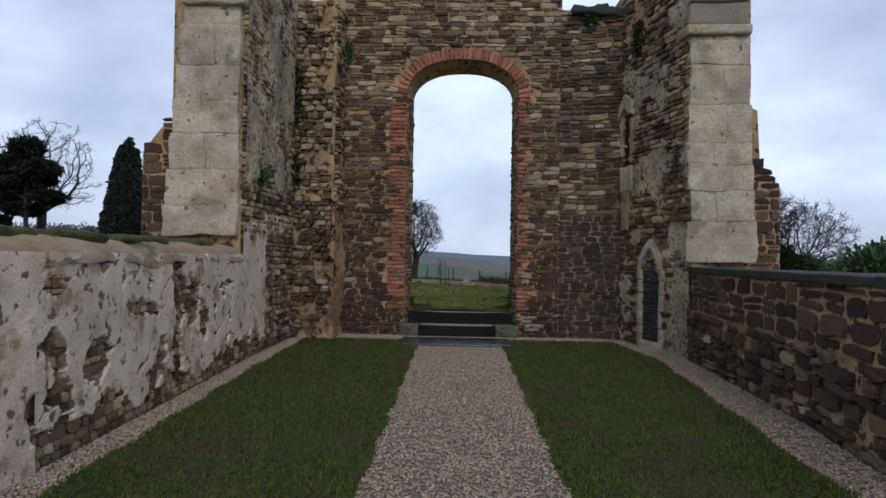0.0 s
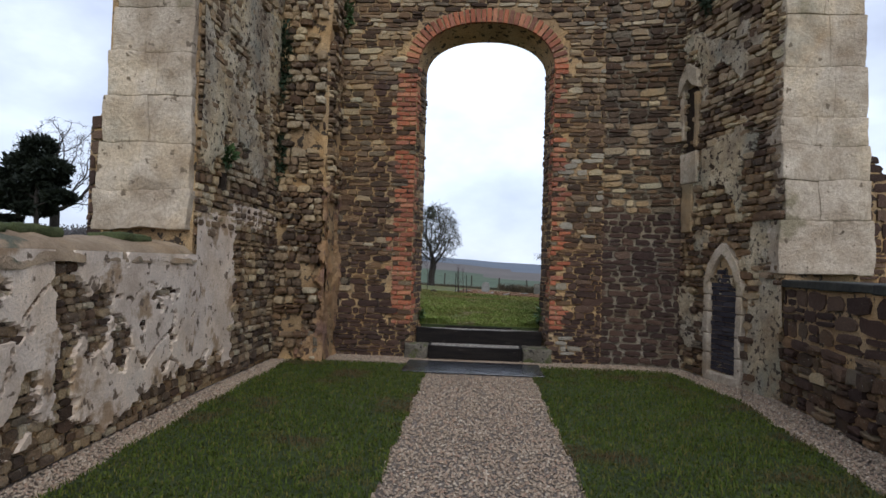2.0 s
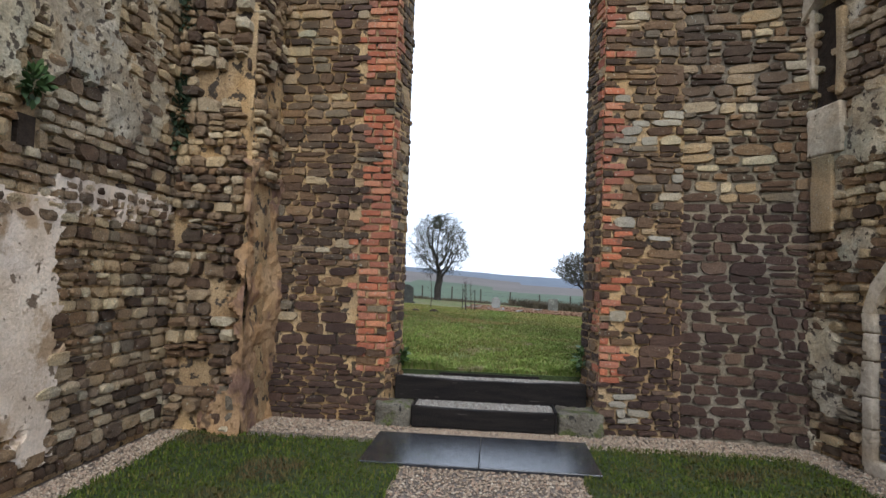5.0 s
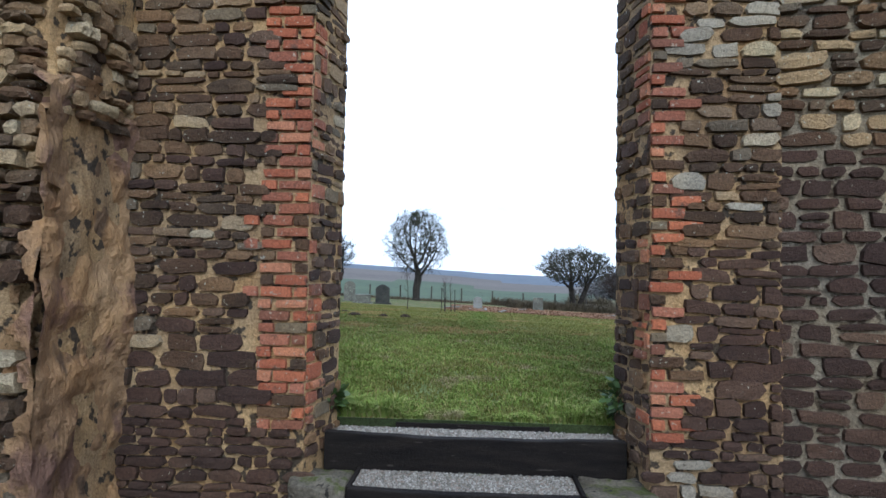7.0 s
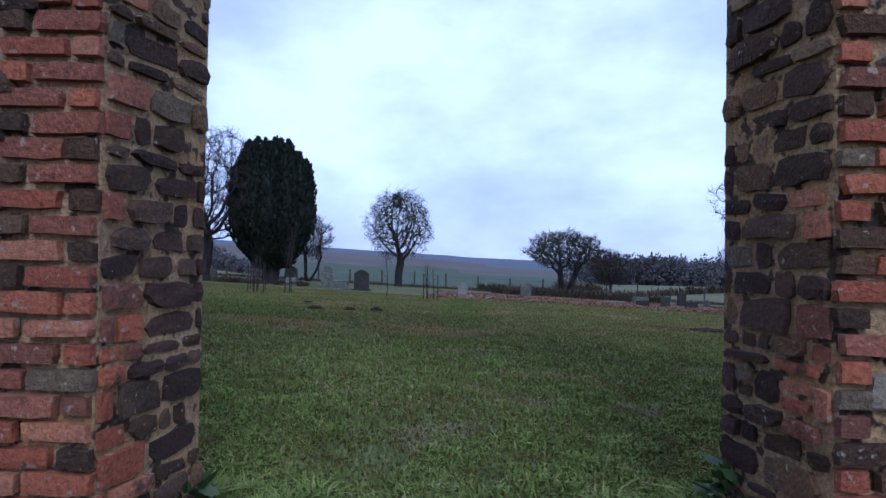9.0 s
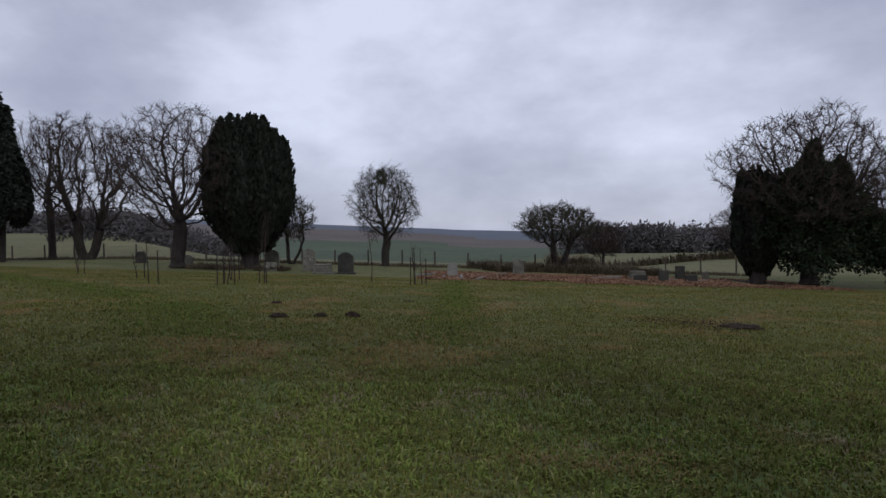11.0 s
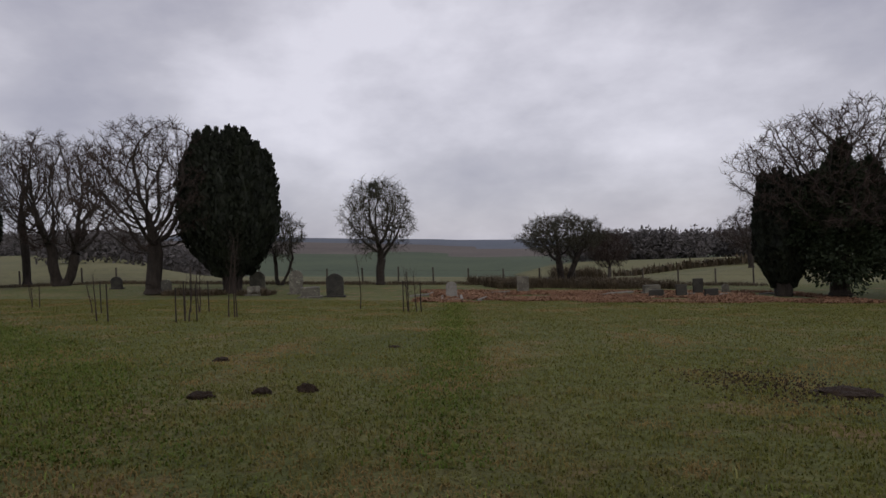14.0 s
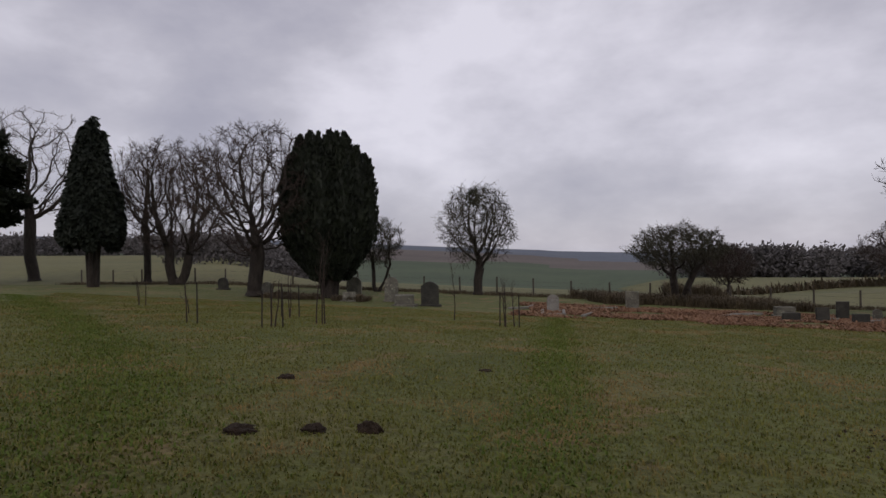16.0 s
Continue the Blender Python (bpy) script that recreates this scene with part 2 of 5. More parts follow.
M_BUSHLEAF = surface("laurel_leaves", [(0.3, (0.03, 0.055, 0.018)), (0.7, (0.065, 0.105, 0.03))], 1.2, 10, bump=0.0, rough=0.5)
M_IVY = surface("ivy_leaves", [(0.3, (0.012, 0.022, 0.009)), (0.7, (0.03, 0.042, 0.018))], 1.5, 10, bump=0.0, rough=0.6)
M_BRACKEN = surface("dead_bracken", [(0.3, (0.13, 0.065, 0.035)), (0.55, (0.22, 0.12, 0.07)), (0.75, (0.28, 0.18, 0.11))], 0.9, 12, bump=0.6, depth=0.05)
M_BRAMBLE = surface("bramble", [(0.3, (0.045, 0.035, 0.022)), (0.7, (0.11, 0.085, 0.05))], 1.2, 14, bump=0.3)
M_GRAVE = surface("gravestone", [(0.3, (0.07, 0.068, 0.055)), (0.7, (0.16, 0.15, 0.12))], 3, 30, bump=0.5, specks=((0.24, 0.24, 0.19), 14, 0.6))
M_GRAVEDARK = surface("dark_gravestone", [(0.3, (0.022, 0.022, 0.020)), (0.7, (0.055, 0.052, 0.042))], 3, 30, bump=0.5)
M_GRAVEPALE = surface("pale_gravestone", [(0.3, (0.13, 0.125, 0.11)), (0.7, (0.23, 0.22, 0.195))], 3, 30, bump=0.5)
M_POST = surface("fence_timber", [(0.3, (0.05, 0.042, 0.034)), (0.7, (0.10, 0.085, 0.07))], 4, 40, bump=0.5)
# woodland grey lightened in colour to paint the haze of distance
M_HAZEWOODS = surface("hazed_far_wood", [(0.3, (0.078, 0.074, 0.075)), (0.7, (0.120, 0.110, 0.106))], 0.05, 0.6, bump=0.0)

# ground: colour zones by distance down the valley, with haze painted into the farthest
M_GROUND = surface("meadow_ground", [(0.3, (0.064, 0.078, 0.019)), (0.5, (0.092, 0.103, 0.028)), (0.72, (0.135, 0.122, 0.046))], 0.35, 9, bump=1.0, depth=0.06,
                   patches=((0.16, 0.115, 0.05), 0.8, 0.56), fine_amt=0.5)
# turf under it, brightened in colour for the same exposure
M_GROUNDLIFTED = surface("exposure_lifted_turf", [(0.3, (0.085, 0.120, 0.036)), (0.5, (0.125, 0.170, 0.052)), (0.72, (0.19, 0.19, 0.085))], 0.9, 14, bump=1.0, depth=0.05,
                        patches=((0.22, 0.18, 0.115), 1.9, 0.52), fine_amt=0.5)
M_FARGREEN = surface("far_green_field", [(0.3, (0.042, 0.064, 0.034)), (0.7, (0.065, 0.088, 0.045))], 0.01, 0.3, bump=0.0, fine_amt=0.2)
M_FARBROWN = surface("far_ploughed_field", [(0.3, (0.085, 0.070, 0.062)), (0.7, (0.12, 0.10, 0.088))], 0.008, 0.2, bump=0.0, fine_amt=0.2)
# blue-grey of distance haze put straight into the hills' colour
M_HAZEHILLS = surface("hazed_far_hills", [(0.3, (0.080, 0.096, 0.122)), (0.7, (0.105, 0.122, 0.150))], 0.006, 0.1, bump=0.0, fine_amt=0.2)
M_NEARMEADOW = surface("pasture", [(0.3, (0.090, 0.094, 0.036)), (0.7, (0.135, 0.126, 0.052))], 0.05, 1.5, bump=0.0, fine_amt=0.3)


# ---- building helpers ----
def part(name, bm, material, parent=None, label="", smooth=False):
    me = bpy.data.meshes.new(name)
    bm.to_mesh(me)
    bm.free()
    if smooth:
        me.shade_smooth()
    me.materials.append(material)
    ob = new(name, me)
    if parent:
        ob.parent = parent
    if label:
        ob["label"] = label
    return ob


def sheet(name, verts, faces, material, parent=None, label="", smooth=False, materials=None, index=None):
    me = bpy.data.meshes.new(name)
    me.from_pydata(verts, [], faces)
    for mm in materials or [material]:
        me.materials.append(mm)
    if index is not None:
        me.polygons.foreach_set("material_index", index)
    me.update()
    if smooth:
        me.shade_smooth()
    ob = new(name, me)
    if parent:
        ob.parent = parent
    if label:
        ob["label"] = label
    return ob


def empty(name, label, category, at=(0, 0, 0), group="", kind=""):
    ob = new(name)
    ob.location = at
    return tagged(ob, label, category, group, kind)


def box(bm, x0, x1, y0, y1, z0, z1, bevel=0.0, jitter=0.0, rng=None):
    vs = [bm.verts.new((x, y, z)) for x in (x0, x1) for y in (y0, y1) for z in (z0, z1)]
    fs = [(0, 1, 3, 2), (4, 6, 7, 5), (0, 4, 5, 1), (2, 3, 7, 6), (0, 2, 6, 4), (1, 5, 7, 3)]
    faces = [bm.faces.new([vs[i] for i in f]) for f in fs]
    if jitter and rng:
        for v in vs:
            v.co += Vector((rng.uniform(-1, 1), rng.uniform(-1, 1), rng.uniform(-1, 1))) * jitter
    if bevel:
        bmesh.ops.bevel(bm, geom=list({e for f in faces for e in f.edges}), offset=bevel, segments=2, affect="EDGES", profile=0.5)


def roughen(bm, cell, amp, scale=4.0, normal_only=None):
    """Cuts a bmesh fine and pushes its surface about like worn masonry."""
    bmesh.ops.triangulate(bm, faces=bm.faces[:])
    for _ in range(12):
        long = [e for e in bm.edges if e.calc_length() > cell]
        if not long:
            break
        bmesh.ops.subdivide_edges(bm, edges=long, cuts=1)
        bmesh.ops.triangulate(bm, faces=[f for f in bm.faces if len(f.verts) > 3])
        if len(bm.verts) > 9000:
            break
    for v in bm.verts:
        v.co += noise.noise_vector(v.co * scale) * amp + noise.noise_vector(v.co * scale * 3.7) * amp * 0.4


def variant(rng, nx=4, nz=3, wild=1.0):
    """One rough stone of unit size: x along the wall, y out of it, z up."""
    pts, faces, front = [], [], {}
    cut = [rng.uniform(0.97 - 0.22 * wild, 0.99) for _ in range(4)]
    lean, belly = rng.uniform(-0.12, 0.12) * wild, rng.uniform(-0.1, 0.1) * wild
    for i in range(nx):
        for k in range(nz):
            u, w = i / (nx - 1) - 0.5, k / (nz - 1) - 0.5
            edge = i in (0, nx - 1) or k in (0, nz - 1)
            corner = i in (0, nx - 1) and k in (0, nz - 1)
            s = cut[(i > 0) * 2 + (k > 0)] if corner else 0.96
            front[i, k] = len(pts)
            y = (0.80 if corner else 0.88 if edge else 0.95) + rng.uniform(-0.13, 0.13) * wild + lean * u * 2 + belly * w * 2
            pts.append((u * s + rng.uniform(-0.04, 0.04) * wild, y, w * (s if corner else 0.97) + rng.uniform(-0.08, 0.08) * wild))
    ring = [(i, 0) for i in range(nx)] + [(nx - 1, k) for k in range(1, nz)] + [(i, nz - 1) for i in range(nx - 2, -1, -1)] + [(0, k) for k in range(nz - 2, 0, -1)]
    back = []
    for i, k in ring:
        back.append(len(pts))
        p = pts[front[i, k]]
        pts.append((p[0] * 1.05, -0.6, p[2] * 1.07))
    for i in range(nx - 1):
        for k in range(nz - 1):
            faces.append((front[i, k], front[i + 1, k], front[i + 1, k + 1], front[i, k + 1]))
    for a in range(len(ring)):
        b = (a + 1) % len(ring)
        faces.append((front[ring[a]], back[a], back[b], front[ring[b]]))
    return np.array(pts), faces


VR = random.Random(7)
VARIANTS = [variant(VR) for _ in range(14)] + [variant(VR, wild=0.5) for _ in range(6)]


class Masonry:
    """Stones of one wall: the first ones as parts of their own, the others joined by material."""

    def __init__(self, owner, singles):
        self.owner, self.left, self.store, self.meshes = owner, singles, {}, {}

    def add(self, o, u, n, w, h, d, key, mats, name, single, k, flat=1.0):
        pts, faces = VARIANTS[k]
        tilt = (0.022 if name == "brick" else 0.06) * math.sin(o.x * 91.7 + o.y * 63.1 + o.z * 157.3)
        c, t = math.cos(tilt), math.sin(tilt)
        m = Matrix(((u.x * w * c, n.x * d, -u.x * h * t, o.x), (u.y * w * c, n.y * d, -u.y * h * t, o.y), (w * t, 0, h * c, o.z), (0, 0, 0, 1)))
        if single and self.left > 0:
            self.left -= 1
            if (key, k) not in self.meshes:
                me = bpy.data.meshes.new(name)
                me.from_pydata([tuple(p) for p in pts], [], faces)
                me.materials.append(mats["object"])
                self.meshes[key, k] = me
            ob = new(name, self.meshes[key, k])
            ob.parent = self.owner
            ob.matrix_local = m
        else:
            vs, fs = self.store.setdefault((key, name), ([], []))[:2]
            base = len(vs)
            q = pts @ np.array(m.to_3x3()).T + np.array(o)
            vs.extend(map(tuple, q))
            fs.extend(tuple(i + base for i in f) for f in faces)
            self.store[key, name] = (vs, fs, mats)

    def finish(self):
        for (key, name), (vs, fs, mats) in self.store.items():
            ob = sheet(name + "_courses", vs, fs, mats["island"], self.owner)
            ob["kind"] = "stuff"


def lay(mas, o, u, n, length, z0, z1, pick, rng, hs=(0.055, 0.12), ws=(0.10, 0.30), gap=0.016, out=0.028, singles=None, wave=0.02, rough=1.0):
    """Uneven courses over a wall face from o along u. pick(s, z) gives (key, mats, name) or None where there is no stone."""
    o, u, n = Vector(o), Vector(u).normalized(), Vector(n).normalized()
    z = z0
    while z < z1 - 0.03:
        h = min(rng.uniform(*hs), z1 - z)
        s = -rng.uniform(0, 0.1)
        while s < length - 0.02:
            w = rng.uniform(*ws) * (1.2 if h > 0.09 else 1.0)
            a, b = max(0, s), min(length, s + w)
            s += w
            if b - a < 0.045:
                continue
            c = (a + b) / 2
            got = pick(c, z + h / 2)
            if not got:
                continue
            zz = z + wave * noise.noise(Vector((c * 1.3 + o.x, z * 0.8, o.y)))
            cells = [(zz, h)]
            if h > 0.10 and rng.random() < 0.25:
                f = rng.uniform(0.4, 0.6)
                cells = [(zz, h * f), (zz + h * f, h * (1 - f))]
            for cz, ch in cells:
                single = singles is None or singles(c, cz)
                p = o + u * c + Vector((0, 0, cz + ch / 2)) + n * rng.uniform(-0.012, 0.006)
                tilt = 1 + rng.uniform(-0.12, 0.06)
                mas.add(p, u, n, (b - a - gap) * tilt, (ch - gap) * (1 + rng.uniform(-0.14, 0.08)), out * rng.uniform(0.55, 1.5) * rough, got[0], got[1], got[2], single, rng.randrange(14, 20) if got[2] == "brick" else rng.randrange(14))
        z += h


def noise2(a, b, scale, seed=0.0):
    return noise.noise(Vector((a * scale, b * scale, seed))) + 0.5 * noise.noise(Vector((a * scale * 2.3, b * scale * 2.3, seed + 9)))


def coat(name, o, u, n, length, z0, z1, mask, material, parent, label="", cell=0.03, thick=0.03, sunk=0.05, relief=0.008):
    """A coat of plaster: proud where mask(s, z) > 0, gone behind the stones elsewhere, broken at its edges."""
    o, u, n = Vector(o), Vector(u).normalized(), Vector(n).normalized()
    nu, nz = int(length / cell) + 1, int((z1 - z0) / cell) + 1
    vs, fs, val = [], [], {}
    for i in range(nu):
        for k in range(nz):
            s, z = length * i / (nu - 1), z0 + (z1 - z0) * k / (nz - 1)
            m = mask(s, z) + 0.16 * noise2(s, z, 7, 51) + 0.10 * noise2(s, z, 19, 52)
            val[i, k] = m
            d = thick if m > 0.04 else (-sunk if m < 0.0 else -sunk + (thick + sunk) * m / 0.04)
            d += relief * noise2(s, z, 5, 3.0) + relief * 2 * noise2(s, z, 1.3, 8.0)
            vs.append(tuple(o + u * s + n * d + Vector((0, 0, z))))
    for i in range(nu - 1):
        for k in range(nz - 1):
            if max(val[i, k], val[i + 1, k], val[i, k + 1], val[i + 1, k + 1]) > -0.06:
                fs.append((i * nz + k, (i + 1) * nz + k, (i + 1) * nz + k + 1, i * nz + k + 1))
    return sheet(name, vs, fs, material, parent, label)

# ---- ground ----
GY = [-200, 11.262, 11.28, 12.5, 15, 19, 34, 41, 50, 60, 75, 100, 200, 300, 500, 800, 1100, 1500, 3000]
GZ = [-0.03, -0.03, 0.47, 0.61, 0.64, 0.54, -0.2, -0.42, -0.55, -0.9, -1.4, -4, -11, -11.5, -7, 0.5, 5, 8.5, -40]


def ground_z(x, y):
    z = float(np.interp(y, GY, GZ))
    if y > 11.2:
        z -= 0.04 * max(-22, min(22, x)) * min(1, (y - 11.2) / 6)
        if y > 53:
            side = x / (y - 12)
            right, left = min(1, max(0, (x - 10) / 40)), min(1, max(0, (-side - 0.36) / 0.22))
            z += right * right * (3 - 2 * right) * float(np.interp(y, [53, 100, 200, 260, 330, 500], [0, 2.2, 7.4, 6.0, 4.0, 0]))
            z += left * left * (3 - 2 * left) * float(np.interp(y, [53, 90, 150, 220, 320, 600], [0, 3.2, 9.0, 11.0, 9.0, 0]))
        if y > 90:
            far = min(1, (y - 90) / 500)
            z += far * (7 * noise.noise(Vector((x * 0.0022, y * 0.0015, 2.0))) + (0.05 * min(900, -x) if x < 0 else -0.022 * min(900, x)))
        elif y < 60:
            z += 0.03 * noise.noise(Vector((x * 0.5, y * 0.5, 4.0)))
    return z


def build_ground():
    ys = [-60, -20, 0, 5, 11.1, 11.262] + list(np.arange(11.28, 24, 0.4)) + list(np.arange(24, 62, 1.5)) + list(np.geomspace(64, 3000, 46))
    xs = sorted(set([-3000, -2000, -1400, -1000, -700, -500, -350, -250, -180, -130, -95, -70, -52] + list(np.arange(-40, 40.1, 1.0)) + [52, 70, 95, 130, 180, 250, 350, 500, 700, 1000, 1400, 2000, 3000]))
    vs = [(x, y, ground_z(x, y)) for y in ys for x in xs]
    nx, fs, idx = len(xs), [], []
    for j in range(len(ys) - 1):
        for i in range(nx - 1):
            fs.append((j * nx + i, j * nx + i + 1, (j + 1) * nx + i + 1, (j + 1) * nx + i))
            y, x = (ys[j] + ys[j + 1]) / 2, (xs[i] + xs[i + 1]) / 2
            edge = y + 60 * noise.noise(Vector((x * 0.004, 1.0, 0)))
            # turf near the wall gets the colour brightened in place of exposure
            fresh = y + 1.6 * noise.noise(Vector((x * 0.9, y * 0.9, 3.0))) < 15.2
            # the last index is the hill zone, its haze painted as colour
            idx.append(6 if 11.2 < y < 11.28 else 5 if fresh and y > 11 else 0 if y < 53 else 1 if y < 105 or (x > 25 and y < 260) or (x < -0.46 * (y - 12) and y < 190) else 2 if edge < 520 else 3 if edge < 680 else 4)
    ob = sheet("ground", vs, fs, None, smooth=True, materials=[M_GROUND, M_NEARMEADOW, M_FARGREEN, M_FARBROWN, M_HAZEHILLS, M_GROUNDLIFTED, M_SOIL], index=idx)
    tagged(ob, "churchyard grass falling away to fields and low far hills", "ground", kind="structure")
    return ob


build_ground()


def blades(name, material, pts, hs, parent=None, width=0.006, seed=1, lean=0.5):
    """Grass blades: one bent two-face blade at each point."""
    r = np.random.default_rng(seed + 5000)
    n = len(pts)
    a, l = r.uniform(0, 2 * np.pi, n), r.uniform(0.1, lean, n)
    h = hs * r.uniform(0.5, 1.2, n)
    d = np.stack([np.cos(a), np.sin(a)], 1)
    side = np.stack([-d[:, 1], d[:, 0]], 1) * (width * r.uniform(0.7, 1.4, n))[:, None]
    v = np.zeros((n, 5, 3))
    v[:, 0, :2], v[:, 1, :2] = pts[:, :2] - side, pts[:, :2] + side
    midp = pts[:, :2] + d * (l * h * 0.35)[:, None]
    v[:, 2, :2], v[:, 3, :2] = midp + side * 0.8, midp - side * 0.8
    v[:, 4, :2] = pts[:, :2] + d * (l * h * 1.1)[:, None]
    v[:, 0, 2] = v[:, 1, 2] = pts[:, 2] - 0.01
    v[:, 2, 2] = v[:, 3, 2] = pts[:, 2] + h * 0.6
    v[:, 4, 2] = pts[:, 2] + h * (1 - 0.3 * l)
    base = (np.arange(n) * 5)[:, None]
    quads = (base + np.array([[0, 1, 2, 3]])).tolist()
    tris = (base + np.array([[3, 2, 4]])).tolist()
    ob = sheet(name, v.reshape(-1, 3).tolist(), quads + tris, material, parent)
    return ob


def pebbles(name, x_of, y0, y1, count, z, seed, size=(0.006, 0.014), material=None):
    """Loose stones: squashed octahedra scattered between two edges x_of(y)."""
    r = np.random.default_rng(seed)
    y = r.uniform(y0, y1, count)
    lo, hi = np.array([x_of(v) for v in y]).T
    x = lo + (hi - lo) * r.uniform(0, 1, count)
    s = r.uniform(*size, count)
    octa = np.array([(1, 0, 0), (0, 1, 0), (-1, 0, 0), (0, -1, 0), (0, 0, 0.8), (0, 0, -0.6)])
    ang = r.uniform(0, 2 * np.pi, count)
    v = octa[None] * (s[:, None] * r.uniform(0.7, 1.4, (count, 6)))[..., None]
    c, sn = np.cos(ang)[:, None], np.sin(ang)[:, None]
    vx, vy = v[..., 0] * c - v[..., 1] * sn, v[..., 0] * sn + v[..., 1] * c
    out = np.stack([vx + x[:, None], vy + y[:, None], v[..., 2] + z + s[:, None] * 0.35], -1).reshape(-1, 3)
    f = np.array([(0, 1, 4), (1, 2, 4), (2, 3, 4), (3, 0, 4), (1, 0, 5), (2, 1, 5), (3, 2, 5), (0, 3, 5)])
    faces = ((np.arange(count) * 6)[:, None, None] + f[None]).reshape(-1, 3).tolist()
    return tagged(sheet(name, out.tolist(), faces, material or M_PEBBLE), kind="stuff")


def left_x(y):
    return float(np.interp(y, [-3, 3.2, 5, 7.4, 10], [-2.66, -2.70, -2.78, -2.92, -2.97]))


def right_x(y):
    return float(np.interp(y, [-3, 3.8, 5.4, 8.66], [2.95, 3.06, 3.25, 3.46]))


def path_edges(y):
    w = 0.012 * math.sin(y * 7) + 0.015 * noise.noise(Vector((y * 3, 0, 0)))
    return (float(np.interp(y, [-3, 3.2, 9.3], [-0.42, -0.53, -0.68])) + w, float(np.interp(y, [-3, 3.3, 9.5], [0.80, 0.79, 0.74])) - w)


def lawn_patch(name, edge_a, edge_b, y0, y1, seed, label):
    """Chancel lawn between two wavering edges, with its blades."""
    ys = np.arange(y0, y1 + 0.01, 0.2)
    vs, fs = [], []
    for y in ys:
        a, b = edge_a(y), edge_b(y)
        for k in range(8):
            x = a + (b - a) * k / 7
            vs.append((x, y, 0.012 + 0.012 * noise.noise(Vector((x * 2, y * 2, 1)))))
    for j in range(len(ys) - 1):
        for k in range(7):
            fs.append((j * 8 + k, j * 8 + k + 1, (j + 1) * 8 + k + 1, (j + 1) * 8 + k))
    soil = sheet(name, vs, fs, M_SOIL, smooth=True)
    tagged(soil, label, "lawn", "chancel lawns", "structure")
    r = np.random.default_rng(seed)
    n = 60000
    y = y0 + (y1 - y0) * r.uniform(0, 1, n)
    a, b = np.array([edge_a(v) for v in y]), np.array([edge_b(v) for v in y])
    x = a + (b - a) * r.uniform(-0.01, 1.01, n)
    g = blades("grass_blades", M_LAWN, np.stack([x, y, np.full(n, 0.015)], 1), np.full(n, 0.030), soil, 0.0042, seed, 1.8)
    g["kind"] = "stuff"


def strip(name, a_of, b_of, y0, y1, z, material, label, category):
    ys = np.arange(y0, y1 + 0.01, 0.15)
    vs, fs = [], []
    for y in ys:
        vs += [(a_of(y), y, z), (b_of(y), y, z)]
    for j in range(len(ys) - 1):
        fs.append((j * 2, j * 2 + 1, j * 2 + 3, j * 2 + 2))
    return tagged(sheet(name, vs, fs, material), label, category, kind="structure")


def inner_left(y):
    return left_x(y) + 0.30 + 0.02 * math.sin(y * 5)


def inner_right(y):
    return float(np.interp(y, [-3, 3.5, 8.6, 10.5], [2.45, 2.56, 2.95, 2.62])) + 0.02 * math.sin(y * 4)


strip("gravel_bed", lambda y: -3.2, lambda y: 3.6, -2.5, 11.0, 0.0, M_GRAVELBED, "bed of fine brown gravel in the ruined chancel", "gravel")
lawn_patch("lawn_north", inner_left, lambda y: path_edges(y)[0], -2.0, 10.05, 3, "short damp green lawn beside the gravel path")
lawn_patch("lawn_south", lambda y: path_edges(y)[1], inner_right, -2.0, 10.25, 5, "short damp green lawn beside the gravel path")
tagged(pebbles("gravel_path", path_edges, 1.2, 10.6, 26000, 0.004, 11), "pinkish brown pea gravel path through the chancel", "gravel path", kind="stuff")
tagged(pebbles("gravel_margin", lambda y: (left_x(y), inner_left(y)), 2.2, 10.4, 8000, 0.004, 12), "narrow gravel margin along the plastered wall", "gravel margin", kind="stuff")
tagged(pebbles("gravel_margin", lambda y: (inner_right(y), max(right_x(min(y, 8.6)), inner_right(y) + 0.2)), 2.2, 10.4, 10000, 0.004, 13), "narrow gravel margin along the dark stone wall", "gravel margin", kind="stuff")
tagged(pebbles("gravel_margin", lambda y: (-2.9, 3.1), 10.15, 10.72, 9000, 0.004, 14), "gravel margin at the foot of the end wall", "gravel margin", kind="stuff")


def build_mat():
    root = empty("floor_slab", "wet dark flat slab lying across the path before the step", "slab", (-0.05, 9.9, 0))
    r = random.Random(4)
    for i in range(2):
        bm = bmesh.new()
        x0 = -0.95 + i * 0.94
        box(bm, x0 + 0.001, x0 + 0.939, -0.48 + r.uniform(-0.02, 0.02), 0.42 + r.uniform(-0.02, 0.02), 0.006, 0.034 + r.uniform(0, 0.003), 0.006)
        part("slab", bm, M_MAT, root)


build_mat()


# ---- end wall with the brick arch ----
HALF, SPRING, RISE, FACE, BACK = 1.05, 4.50, 0.70, 10.75, 11.25
HALF_BACK = 0.955


def arch_z(x, half=HALF, rise=RISE):
    t = min(1.0, abs(x) / half)
    return SPRING + rise * (1 - t ** 2.3) ** (1 / 2.1)


def arch_line(half=HALF, rise=RISE, n=40):
    pts = []
    for i in range(n + 1):
        a = math.pi * (1 - i / n)
        x = half * math.cos(a)
        pts.append((x, arch_z(x, half, rise)))
    return pts


def in_opening(x, z, m=0.0):
    return abs(x) < HALF + m and z < (arch_z(x * HALF / (HALF + m)) + m if z > SPRING else 99)


def gable(x):
    return 6.0 + (x + 2.95) * 0.62 if x < 0 else 7.83 - x * 0.72


